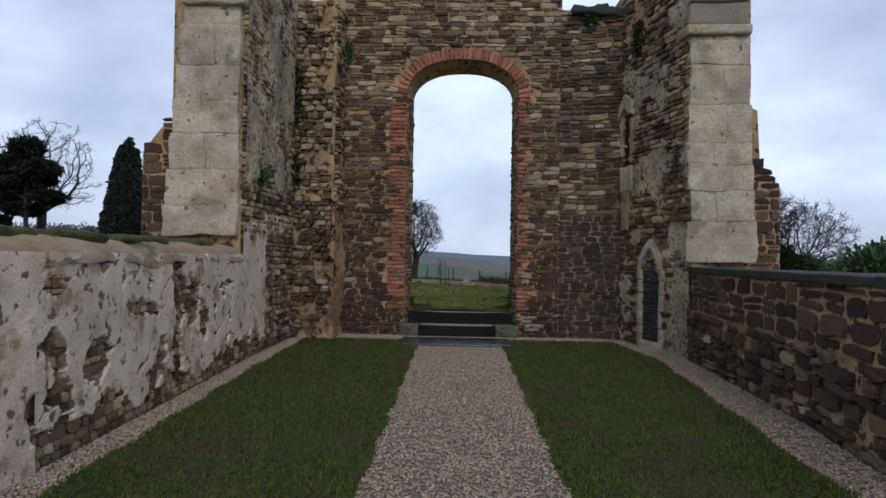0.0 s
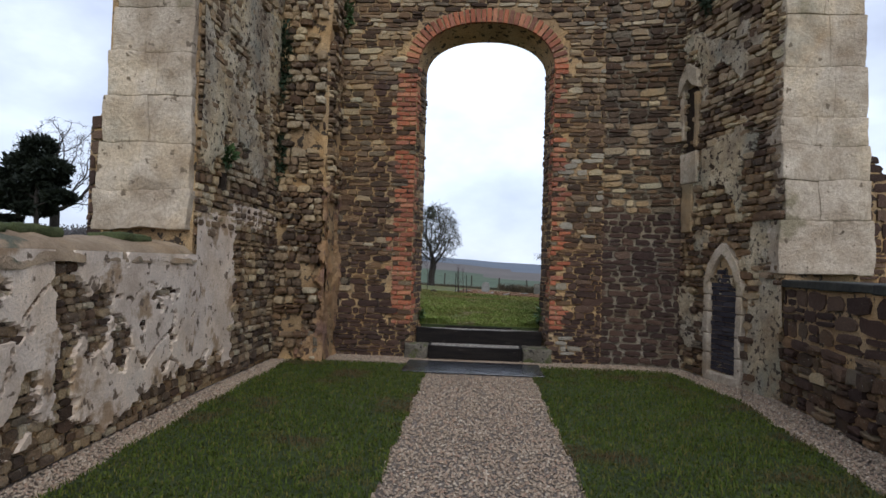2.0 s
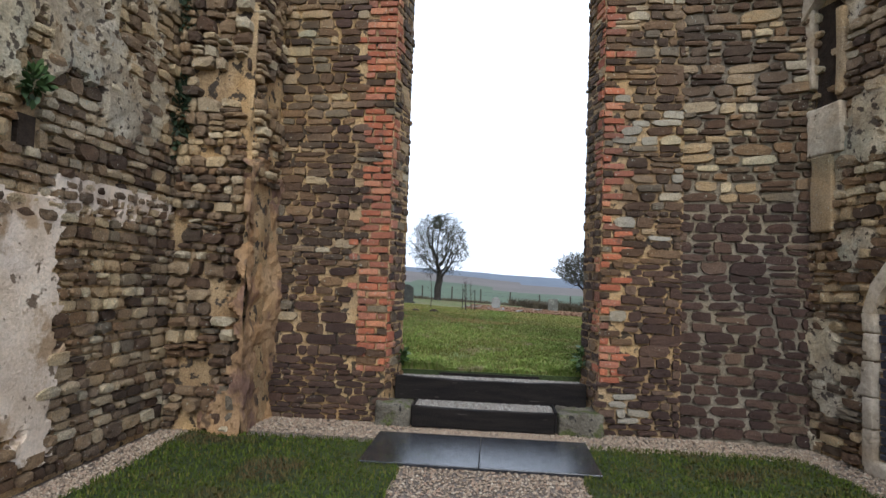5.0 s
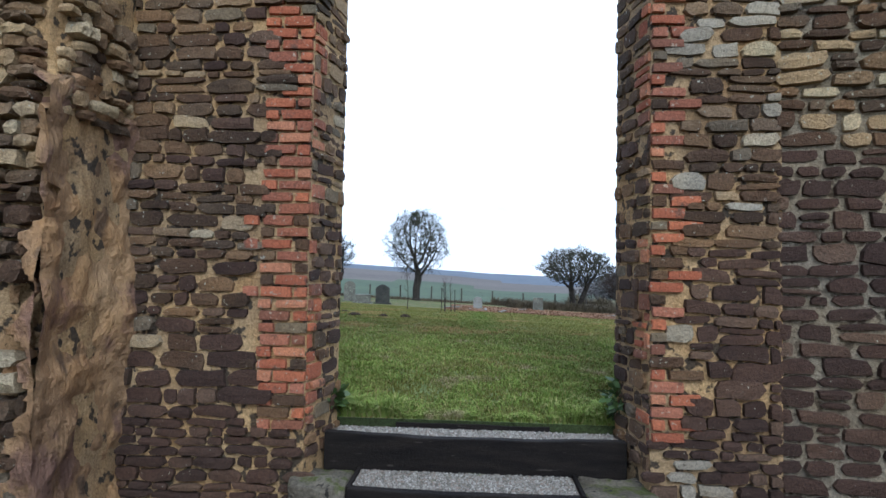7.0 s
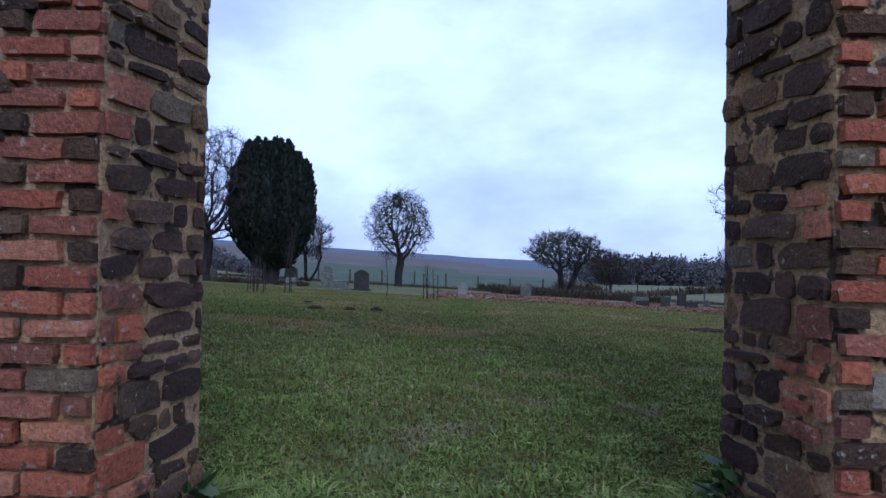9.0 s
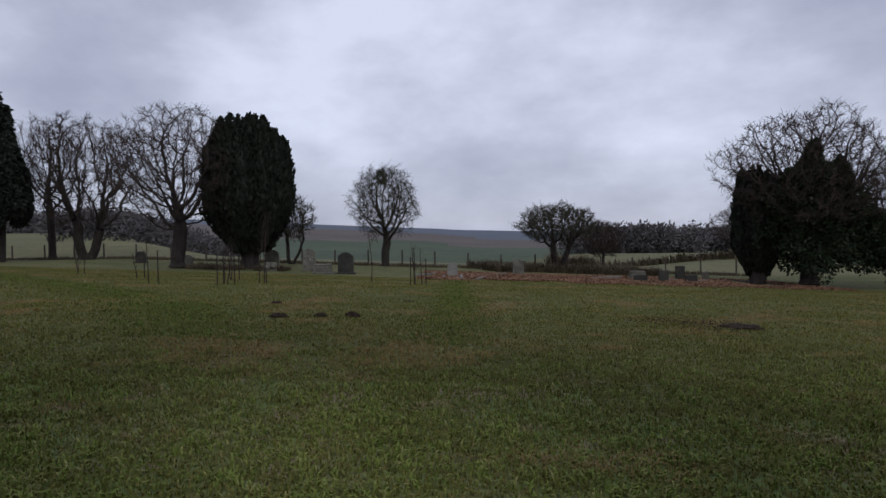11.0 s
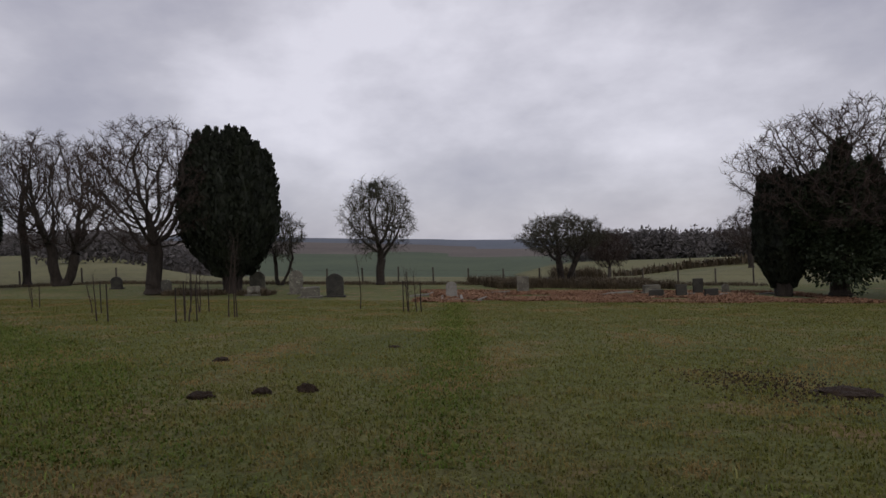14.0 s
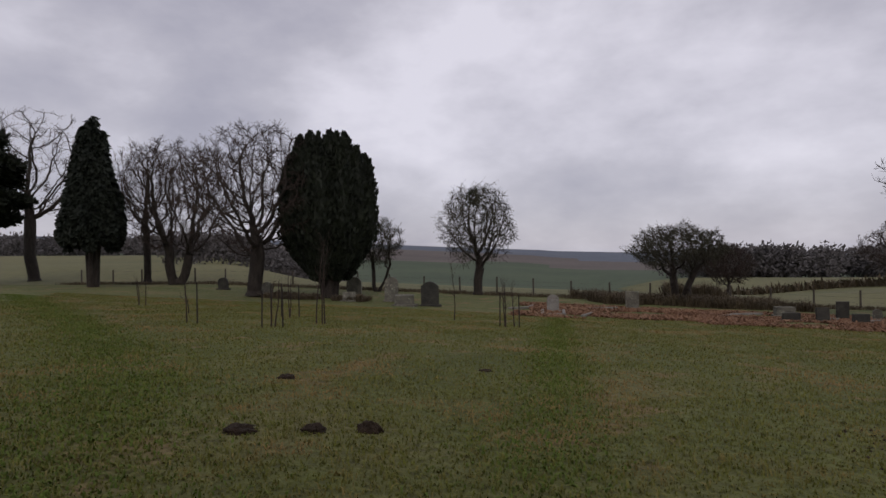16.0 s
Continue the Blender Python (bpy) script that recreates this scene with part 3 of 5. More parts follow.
def build_end_wall():
    """The wall body, pierced by the arch, then its stones, quoins and voussoirs."""
    bm = bmesh.new()
    outline = [(-2.98, -0.1), (-2.98, 6.0), (-2.4, gable(-2.4)), (0, gable(0)), (1.84, gable(1.84)), (1.84, -0.1), (HALF + 0.01, -0.1)]
    outline += [(x, z) for x, z in reversed(arch_line(HALF + 0.01, RISE + 0.01))] + [(-HALF - 0.01, -0.1)]
    f = bm.faces.new([bm.verts.new((x, FACE + 0.012, z)) for x, z in outline])
    ext = bmesh.ops.extrude_face_region(bm, geom=[f])
    for v in ext["geom"]:
        if isinstance(v, bmesh.types.BMVert):
            v.co.y = BACK
            if abs(v.co.x) < HALF + 0.02 and v.co.z < SPRING + RISE + 0.05:
                v.co.x *= HALF_BACK / HALF
                v.co.z = min(v.co.z, SPRING + (v.co.z - SPRING) * 0.80) if v.co.z > SPRING else v.co.z
    bmesh.ops.recalc_face_normals(bm, faces=bm.faces[:])
    wall = part("wall_east", bm, M_MORTAR)
    tagged(wall, "ironstone rubble end wall with a tall brick-edged arched opening", "wall", kind="structure")
    rng = random.Random(21)
    mas = Masonry(wall, 300)
    quoin = {}

    def brick_zone(x, z):
        side = -1 if x < 0 else 1
        d = abs(x) - HALF
        limit = (0.36 if z < 2.1 else 0.27) + 0.14 * noise2(z, side * 3.0, 2.2)
        if side > 0:
            limit = 0.19 + 0.14 * noise2(z, 7.0, 2.0)
        return d < limit and 0.5 < z < SPRING + 0.05

    def pick(s, z):
        x = s - 2.25
        if in_opening(x, z, 0.02) or z > gable(x) - 0.08:
            return None
        if z > SPRING - 0.1 and in_opening(x, z, 0.24):
            return None
        if brick_zone(x, z):
            return None
        if x > 1.05 and noise2(x, z, 2.2, 5) > 0.34:
            return "pale", M_PALE, "stone"
        if z > 4.3 or x > 1.0 and z > 1.7 or (x < -1.7 and z > 2.2):
            return ("tan", M_TAN, "stone") if rng.random() < (0.55 if z > 4.0 else 0.25) else ("iron", M_IRON, "stone")
        if z < 1.7 and x > 0 or z < 0.9 + 0.4 * noise2(x, z, 1.5, 30) or rng.random() < 0.3:
            return "dark", M_DARK, "stone"
        return ("tan", M_TAN, "stone") if rng.random() < 0.08 else ("iron", M_IRON, "stone")

    lay(mas, (-2.25, FACE, 0), (1, 0, 0), (0, -1, 0), 4.08, 0.0, 7.5, pick, rng, hs=(0.045, 0.115), ws=(0.08, 0.30), gap=0.011, out=0.024, wave=0.04, singles=lambda s, z: 0.35 < z < 2.05)
    # brick quoins
    qmas = Masonry(wall, 290)
    z = 0.5
    row = 0
    while z < SPRING:
        for side in (-1, 1):
            x = HALF
            n_br = 0
            while n_br < 4:
                w = 0.215 if (row + n_br) % 2 == 0 else 0.105
                cx = side * (x + w / 2)
                if not brick_zone(side * (x + w * 0.4), z + 0.03) and not (n_br == 0 and row % 3 == 0):
                    break
                mats, key = (M_RED, "red") if rng.random() < (0.84 if side < 0 else 0.70) else (M_IRON, "iron")
                qmas.add(Vector((cx + rng.uniform(-0.008, 0.008), FACE - 0.004 + rng.uniform(-0.006, 0.008), z + 0.034)), Vector((1, 0, 0)), Vector((0, -1, 0)), w - rng.uniform(0.008, 0.03), 0.060 * rng.uniform(0.82, 1.08), 0.018, key, mats, "brick", True, rng.randrange(14, 20))
                x += w
                n_br += 1
        z += 0.075
        row += 1
    # voussoirs
    line = arch_line(HALF, RISE, 200)
    dist, pos = 0.0, []
    for a, b in zip(line, line[1:]):
        seg = math.hypot(b[0] - a[0], b[1] - a[1])
        dist += seg
        if dist > 0.074:
            dist = 0
            pos.append((b, math.atan2(b[1] - a[1], b[0] - a[0])))
    me = bpy.data.meshes.new("brick")
    bm = bmesh.new()
    box(bm, -0.033, 0.033, -0.012, 0.22, 0.0, 0.205, 0.006)
    bm.to_mesh(me)
    bm.free()
    me.materials.append(M_RED["object"])
    for (x, z), a in pos:
        ob = new("brick", me)
        ob.parent = wall
        ob.matrix_local = Matrix.Translation((x, FACE - 0.006, z)) @ Matrix.Rotation(-a, 4, "Y") @ Matrix.Scale(1 + rng.uniform(-0.05, 0.05), 4, (0, 0, 1))
    # reveals of the opening
    for side in (-1, 1):
        def pick_reveal(s, z, side=side):
            if s < 0.16 and noise2(z, side * 2.0, 2.0) + rng.uniform(-0.3, 0.3) > -0.1 and 0.5 < z:
                return "red", M_RED, "brick"
            return (("iron", M_IRON, "stone") if rng.random() < 0.5 else ("dark", M_DARK, "stone")) if z < 2.4 else ("grey", M_TAN, "stone") if rng.random() < 0.3 else ("iron", M_IRON, "stone")
        m2 = Masonry(wall, 120)
        lay(m2, (side * (HALF + 0.012), FACE + 0.01, 0), (-side * (HALF - HALF_BACK), 0.5, 0), (-side * 0.5, HALF_BACK - HALF, 0), 0.5, 0.3, SPRING + 0.02, pick_reveal, rng, hs=(0.05, 0.12), ws=(0.07, 0.24), gap=0.018, out=0.022, wave=0.03, singles=lambda s, z: z < 2.6)
        m2.finish()
    mas.finish()
    qmas.finish()
    return wall


build_end_wall()


def build_corner_stub():
    """Broken pier in the corner of the end wall: rubble front, tan plaster on its flank."""
    bm = bmesh.new()
    box(bm, -2.99, -2.25, 10.06, 10.8, -0.1, 6.05)
    roughen(bm, 0.22, 0.05, 2.5)
    ob = part("corner_pier", bm, M_MORTAR, smooth=False)
    tagged(ob, "broken rubble corner pier with tan plaster on its flank", "pier", kind="structure")
    rng = random.Random(31)
    mas = Masonry(ob, 300)

    def pick(s, z):
        if noise2(s, z, 2.0, 12) < -0.2:
            return None
        return ("tan", M_TAN, "stone") if rng.random() < (0.8 if z > 2.4 else 0.55) else ("iron", M_IRON, "stone")

    lay(mas, (-2.96, 10.05, 0), (1, 0, 0), (0, -1, 0), 0.68, 0.05, 6.0, pick, rng, hs=(0.06, 0.14), ws=(0.07, 0.2), out=0.07, rough=1.2, wave=0.08)
    lay(mas, (-2.25, 10.06, 0), (0, 1, 0), (1, 0, 0), 0.66, 2.3, 6.0, pick, rng, hs=(0.06, 0.14), ws=(0.08, 0.22), out=0.06)
    mas.finish()

    def mask(s, z):
        return min(0.4, (2.42 + 0.25 * noise2(s, z, 3) - z) * 2, 0.42 + 0.3 * noise2(s, z, 2.5, 4))

    coat("plaster", (-2.25, 9.955, 0), (0, 1, 0), (1, 0, 0), 0.79, 0.0, 2.6, mask, M_TANPLASTER, ob, "flaking tan plaster", thick=0.05, relief=0.045)

    def mask2(s, z):
        return min(0.3, (s - 0.70 + 0.2 * max(0, 1.0 - z) - 0.2 * noise2(s, z, 3)) * 1.6, (2.3 - z) * 2)

    coat("plaster", (-2.99, 10.0, 0), (1, 0, 0), (0, -1, 0), 0.79, 0.0, 2.5, mask2, M_TANPLASTER, ob, "flaking tan plaster", thick=0.06, relief=0.035)


build_corner_stub()


# ---- north side: tall wall, limestone respond, low plastered wall ----
def build_north_wall():
    bm = bmesh.new()
    x0, x1 = left_x(7.6) - 0.06, left_x(10) - 0.04
    pts = [(x0, 7.62), (x1, 10.2), (x1 - 1.0, 10.2), (x0 - 0.98, 7.62)]
    lo = [bm.verts.new((x, y, -0.1)) for x, y in pts]
    hi = [bm.verts.new((x, y, z)) for (x, y), z in zip(pts, (7.4, 6.25, 6.25, 7.2))]
    bm.faces.new(lo[::-1])
    bm.faces.new(hi)
    for i in range(4):
        j = (i + 1) % 4
        bm.faces.new((lo[i], lo[j], hi[j], hi[i]))
    wall = part("wall_north", bm, M_MORTAR)
    tagged(wall, "tall ruined rubble side wall with patches of old plaster", "wall", kind="structure")
    o, u, n = Vector((x0 + 0.02, 7.62, 0)), Vector((x1 - x0, 2.58, 0)), Vector((2.58, -(x1 - x0), 0))
    rng = random.Random(41)
    mas = Masonry(wall, 220)

    def lower(s, z):
        return 1.0 + 0.12 * noise2(s, z, 3, 2) - s if z < 1.95 else -1

    def mask(s, z):
        hole = math.hypot(s - 0.62, (z - 2.32) * 1.0) - 0.15
        return min(0.3, max(lower(s, z) * 2, (1.9 + 0.15 * noise2(s, 1, 2) - z) * (1.0 if s < 0.9 else -1)), hole * 2, 0.5 + noise2(s, z, 2.2, 6) * (1.3 if z < 0.45 else 0.35), 2 * (z - 0.16 - 0.12 * noise2(s, 3, 2)))

    def mask_up(s, z):
        v = 0.22 + 0.75 * noise2(s, z * 0.8, 1.6, 14)
        if abs(s - 1.42) < 0.07 or abs(s - 1.92) < 0.06:
            v += 0.5 if 2.2 < z < 4.4 else 0
        if s < 0.35:
            v += 0.4
        return min(0.3, v, (z - 2.55 - 0.4 * noise2(s, z, 1.5, 1)) * 2, (math.hypot(s - 0.62, z - 2.32) - 0.22) * 2)

    def pick(s, z):
        if math.hypot(s - 0.62, z - 2.32) < 0.15 or z > 6.9 - s * 0.42 or (s < 0.9 and 0.3 < z < 1.7):
            return None
        if z < 2.4 and rng.random() < 0.28:
            return "iron", M_IRON, "stone"
        return "tan", M_TAN, "stone"

    lay(mas, o, u, n, 2.5, 0.05, 6.6, pick, rng, hs=(0.06, 0.12), ws=(0.08, 0.22), out=0.035, singles=lambda s, z: 0.2 < z < 2.6)
    mas.finish()
    coat("plaster", o, u, n, 2.55, 0.0, 2.1, mask, M_PLASTER, wall, "cracked off-white lime plaster", thick=0.03, relief=0.004)
    coat("render", o, u, n, 2.55, 2.0, 6.5, mask_up, M_RENDER, wall, "worn grey-buff render", cell=0.045, thick=0.036, relief=0.016)
    # putlog hole: a flush dark box whose colour paints the hole's shade
    bm = bmesh.new()
    box(bm, -0.07, 0.07, -0.02, 0.02, -0.10, 0.10)
    part("putlog_hole", bm, M_EARTHSHADE, wall).matrix_local = Matrix.Translation(o + u.normalized() * 0.62 + n.normalized() * 0.002 + Vector((0, 0, 2.32))) @ Matrix.Rotation(radians(90), 4, "Z")
    return wall


build_north_wall()


def respond(name, x0, x1, y, z0, flip, label, seed, top=6.6):
    """Limestone respond of a lost arch: coursed blocks, capital and the first stones of the arch."""
    root = empty(name, label, "pier", (0, 0, 0), "arch responds", "structure")
    rng = random.Random(seed)
    z = z0
    while z < 4.82:
        h = min(rng.uniform(0.34, 0.62), 4.86 - z)
        inset = 0.02 + (z - z0) * (0.09 if flip else 0.045)
        a, b = (x0 + inset, x1) if flip else (x0, x1 - inset)
        if flip:
            b -= rng.uniform(0.0, 0.03)
        else:
            a += rng.uniform(0.0, 0.06)
        cut = rng.uniform(0.35, 0.65) * (b - a) + a
        for p, q in ((a, cut), (cut, b)):
            bm = bmesh.new()
            box(bm, p, q, y + rng.uniform(-0.008, 0.008), y + 0.5, z, z + h, 0.007)
            roughen(bm, 0.07, 0.034, 2.2)
            part("block", bm, M_LIMESTONE, root, smooth=True)
        z += h
    inset = 0.02 + (z - z0) * (0.09 if flip else 0.045)
    a, b = (x0 + inset, x1) if flip else (x0, x1 - inset)
    bm = bmesh.new()
    box(bm, a - 0.05, b + 0.05, y - 0.07, y + 0.5, z, z + 0.16, 0.04)
    roughen(bm, 0.12, 0.02, 3.0)
    part("capital", bm, M_LIMESTONE, root, smooth=True)
    for i in range(5):
        bm = bmesh.new()
        zz, out = z + 0.16 + i * 0.34, 0.03 + 0.05 * i * i
        box(bm, a, b, y - out, y + 0.5, zz, zz + 0.337, 0.03)
        roughen(bm, 0.16, 0.03, 2.4)
        part("springer", bm, M_LIMESTONE if i % 2 else M_PALE["object"], root, smooth=True)


respond("arch_respond_north", -4.06, -2.98, 7.52, 1.72, True, "pale weathered limestone arch respond on the plastered wall", 51)
respond("arch_respond_south", 3.40, 4.45, 8.62, 1.46, False, "pale weathered limestone arch respond above the low wall", 52)


def poly_wall(name, line, thick, z1, out_sign, material, label):
    """A straight or bent low wall along a line of (x, y), thickened to its outer side."""
    bm = bmesh.new()
    for (xa, ya), (xb, yb) in zip(line, line[1:]):
        lo = [bm.verts.new(p) for p in ((xa, ya, -0.1), (xb, yb, -0.1), (xb + out_sign * thick, yb, -0.1), (xa + out_sign * thick, ya, -0.1))]
        hi = [bm.verts.new((v.co.x, v.co.y, z1)) for v in lo]
        bm.faces.new(hi)
        for i in range(4):
            j = (i + 1) % 4
            bm.faces.new((lo[i], lo[j], hi[j], hi[i]))
    ob = part(name, bm, material)
    return tagged(ob, label, "wall", kind="structure")


def build_low_north():
    a, b = Vector((left_x(-2.5), -2.5, 0)), Vector((left_x(7.6) - 0.0, 7.6, 0))
    mid = Vector((left_x(3.4), 3.4, 0))
    wall = poly_wall("wall_low_north", [(a.x - 0.04, a.y), (mid.x - 0.04, mid.y), (b.x - 0.04, b.y)], 0.75, 1.46, -1, M_MORTAR, "low rubble wall under cracked flaking white plaster")
    rng = random.Random(61)
    u = b - mid
    length = u.length
    n = Vector((u.y, -u.x, 0))

    def bare(s, z):
        v = 0.36 + 0.95 * noise2(s, z, 1.9, 21)
        v = min(v, (math.hypot((s - 2.55) * 1.0, (z - 1.02) * 1.0) - 0.16) * 3)
        v = min(v, (abs(s - 2.15 - 0.12 * noise2(z, 1, 2.0)) - 0.09 - 0.05 * noise2(z, 5, 4)) * 3 if z > 0.3 else 1)
        v = min(v, (math.hypot((s - 0.75), (z - 0.62) * 1.2) - 0.20 + 0.1 * noise2(s, z, 5)) * 3)
        v = min(v, (math.hypot((s - 1.45) * 0.45, (z - 0.98 + 0.15 * (s - 1.45)) * 2.2) - 0.13 + 0.1 * noise2(s, z, 6)) * 3)
        v = min(v, (z - 0.20 - 0.22 * noise2(s, 8, 1.7)) * 2)
        v = min(v, (math.hypot((s - 3.55) * 0.5, (z - 1.1) * 2.0) - 0.08 + 0.12 * noise2(s, z, 7)) * 3)
        crack = abs(noise2(s, z, 1.1, 33)) - 0.012
        return min(0.3, v, crack * 8 + 0.02)

    def pick(s, z):
        if bare(s, z) > 0.12:
            return None
        return ("tan", M_TAN, "stone") if rng.random() < 0.75 else ("iron", M_IRON, "stone")

    mas = Masonry(wall, 200)
    lay(mas, mid + n.normalized() * -0.02, u, n, length, 0.02, 1.44, pick, rng, hs=(0.045, 0.10), ws=(0.06, 0.19), out=0.016, gap=0.012, wave=0.04)
    mas.finish()
    coat("plaster", mid - n.normalized() * 0.005, u, n, length, 0.0, 1.47, bare, M_PLASTER, wall, "cracked off-white lime plaster", cell=0.022, thick=0.016, sunk=0.05, relief=0.004)
    u2 = mid - a
    n2 = Vector((u2.y, -u2.x, 0))
    coat("plaster", a, u2, n2, u2.length, 0.0, 1.47, lambda s, z: min(0.3, 0.4 + 0.9 * noise2(s, z, 1.9, 71)), M_PLASTER, wall, "cracked off-white lime plaster", cell=0.06, thick=0.02)
    # flaunched mortar capping
    vs, fs = [], []
    prof = [(0.012, 1.38), (0.0, 1.45), (-0.10, 1.53), (-0.28, 1.585), (-0.45, 1.60), (-0.80, 1.56), (-0.80, 1.3)]
    ys = np.arange(-2.5, 7.61, 0.12)
    for y in ys:
        for dx, z in prof:
            k = noise2(y, dx * 2, 1.1, 5)
            vs.append((left_x(y) + dx + 0.035 * noise2(y, z, 4, 2), y, z + 0.045 * k + 0.03 * noise2(y, dx * 4, 5, 6)))
    m = len(prof)
    for j in range(len(ys) - 1):
        for k in range(m - 1):
            fs.append((j * m + k, j * m + k + 1, (j + 1) * m + k + 1, (j + 1) * m + k))
    sheet("capping", vs, fs, M_CAP, wall, "sloping buff mortar capping", smooth=True)
    for y, w in ((4.3, 0.7), (5.1, 0.35), (5.6, 0.5), (6.9, 0.45), (3.5, 0.5)):
        bm = bmesh.new()
        box(bm, left_x(y) - 0.60, left_x(y) - 0.24, y - w / 2, y + w / 2, 1.56, 1.64, 0.03)
        roughen(bm, 0.08, 0.03, 5)
        part("moss_cushion", bm, M_MOSS, wall, "dark green moss", smooth=True)


build_low_north()


# ---- south side ----
S0, S1 = Vector((3.47, 8.64, 0)), Vector((2.93, 10.68, 0))


def on_south(s, d=0.0, z=0.0):
    u = (S1 - S0).normalized()
    return S0 + u * s + Vector((-u.y, u.x, 0)) * d + Vector((0, 0, z))


def build_south_wall():
    u = (S1 - S0).normalized()
    n = Vector((-u.y, u.x, 0))
    L = (S1 - S0).length
    bm = bmesh.new()
    pts = [on_south(0, -0.02), on_south(L + 0.3, -0.02), on_south(L + 0.3, -1.0), on_south(0.0, -1.0)]
    lo = [bm.verts.new((p.x, p.y, -0.1)) for p in pts]
    hi = [bm.verts.new((p.x, p.y, z)) for p, z in zip(pts, (7.0, 6.3, 6.3, 7.0))]
    bm.faces.new(hi)
    for i in range(4):
        j = (i + 1) % 4
        bm.faces.new((lo[i], lo[j], hi[j], hi[i]))
    wall = part("wall_south", bm, M_MORTAR)
    tagged(wall, "tall rubble side wall with a blocked pointed doorway and niche", "wall", kind="structure")
    rng = random.Random(71)
    mas = Masonry(wall, 220)

    def in_door(s, z, m):
        return abs(s - 1.05) < 0.26 + m and z < 1.26 + m + (0.40 + m) * (1 - (abs(s - 1.05) / (0.26 + m)) ** 1.3)

    def patch(s, z):
        return min(0.3, 0.9 * noise2(s, z, 1.5, 44) - 0.05 + (0.35 if 2.0 < z < 2.9 and 0.75 < s < 1.15 else 0), (0.06 if in_door(s, z, 0.12) else 1) - 0.1, (math.hypot((s - 1.85) * 1.4, (z - 3.75) * 0.45) - 0.3))

    def pick(s, z):
        if in_door(s, z, 0.12) or (1.68 < s < 1.95 and 3.15 < z < 4.25) or patch(s, z) > 0.12:
            return None
        if z > 2.2:
            return ("tan", M_TAN, "stone") if rng.random() < 0.75 else ("iron", M_IRON, "stone")
        return ("iron", M_IRON, "stone") if rng.random() < 0.6 else ("tan", M_TAN, "stone")

    lay(mas, S0, u, n, L, 0.03, 6.4, pick, rng, hs=(0.06, 0.13), ws=(0.09, 0.25), out=0.045, singles=lambda s, z: z < 2.8)
    mas.finish()
    coat("plaster", S0, u, n, L, 0.0, 5.5, patch, M_RENDER, wall, "patch of buff plaster", cell=0.04, thick=0.03, relief=0.014)
    # blocked doorway: slates in courses between dressed jambs
    door = empty("door_blocked", "narrow pointed doorway blocked with dark slate courses", "doorway", on_south(1.05), kind="structure")
    z = 0.14
    while z < 1.64:
        h = rng.uniform(0.045, 0.075)
        s = 0.79
        while s < 1.31:
            w = min(rng.uniform(0.16, 0.34), 1.31 - s)
            c = s + w / 2
            if w > 0.04 and in_door(c, z + h, -0.01):
                bm = bmesh.new()
                box(bm, -w / 2 + 0.003, w / 2 - 0.003, -0.03 + rng.uniform(-0.012, 0.012), 0.02, 0.004, h - 0.004, 0.006)
                ob = part("slate", bm, M_SLATE["object"], door)
                ob.matrix_local = Matrix.Translation(on_south(c, -0.03, z) - on_south(1.05)) @ Matrix.Rotation(math.atan2(u.y, u.x), 4, "Z") @ Matrix.Rotation(math.pi, 4, "Z")
            s += w
        z += h
    zs = [0.06, 0.36, 0.62, 0.92, 1.14, 1.31]
    for side in (-1, 1):
        for za, zb in zip(zs, zs[1:]):
            bm = bmesh.new()
            w = rng.uniform(0.10, 0.15)
            box(bm, -w / 2, w / 2, -0.05, 0.16, za + 0.003, zb - 0.003, 0.015)
            roughen(bm, 0.10, 0.012, 4)
            ob = part("jamb_stone", bm, M_LIMESTONE, door, smooth=True)
            ob.matrix_local = Matrix.Translation(on_south(1.05 + side * (0.27 + w / 2), 0.0) - on_south(1.05)) @ Matrix.Rotation(math.atan2(u.y, u.x) + math.pi, 4, "Z")
        bm = bmesh.new()
        pro = [(0.27, 1.31), (0.21, 1.47), (0.11, 1.60), (0.0, 1.69), (0.0, 1.83), (0.16, 1.72), (0.30, 1.54), (0.38, 1.31)]
        f = bm.faces.new([bm.verts.new((side * x, -0.05, z)) for x, z in pro])
        ext = bmesh.ops.extrude_face_region(bm, geom=[f])
        for v in ext["geom"]:
            if isinstance(v, bmesh.types.BMVert):
                v.co.y = 0.15
        bmesh.ops.recalc_face_normals(bm, faces=bm.faces[:])
        ob = part("arch_stone", bm, M_LIMESTONE, door)
        ob.matrix_local = Matrix.Rotation(math.atan2(u.y, u.x) + math.pi, 4, "Z")
    bm = bmesh.new()
    box(bm, -0.36, 0.36, -0.06, 0.14, -0.02, 0.13, 0.03)
    roughen(bm, 0.12, 0.02, 4)
    part("door_sill", bm, M_LIMESTONE, door, smooth=True).matrix_local = Matrix.Rotation(math.atan2(u.y, u.x) + math.pi, 4, "Z")
    # niche head and shaft in the corner
    niche = empty("niche", "tall empty niche with a dressed stone head", "niche", on_south(1.82), kind="structure")
    rot = Matrix.Rotation(math.atan2(u.y, u.x) + math.pi, 4, "Z")
    # the niche has no depth: a flat dark panel paints its inner shade
    for x0, x1, z0, z1, mt, nm in ((-0.14, 0.14, 3.15, 4.1, M_EARTHSHADE, "recess"), (-0.22, -0.13, 3.35, 4.1, M_LIMESTONE, "jamb_stone"), (0.13, 0.22, 3.2, 4.0, M_TAN["object"], "jamb_stone"),
                                   (-0.2, 0.2, 2.7, 3.15, M_LIMESTONE, "shaft_block"), (-0.15, 0.1, 2.0, 2.7, M_TAN["object"], "shaft_block")):
        bm = bmesh.new()
        dep = 0.004 if nm == "recess" else 0.07
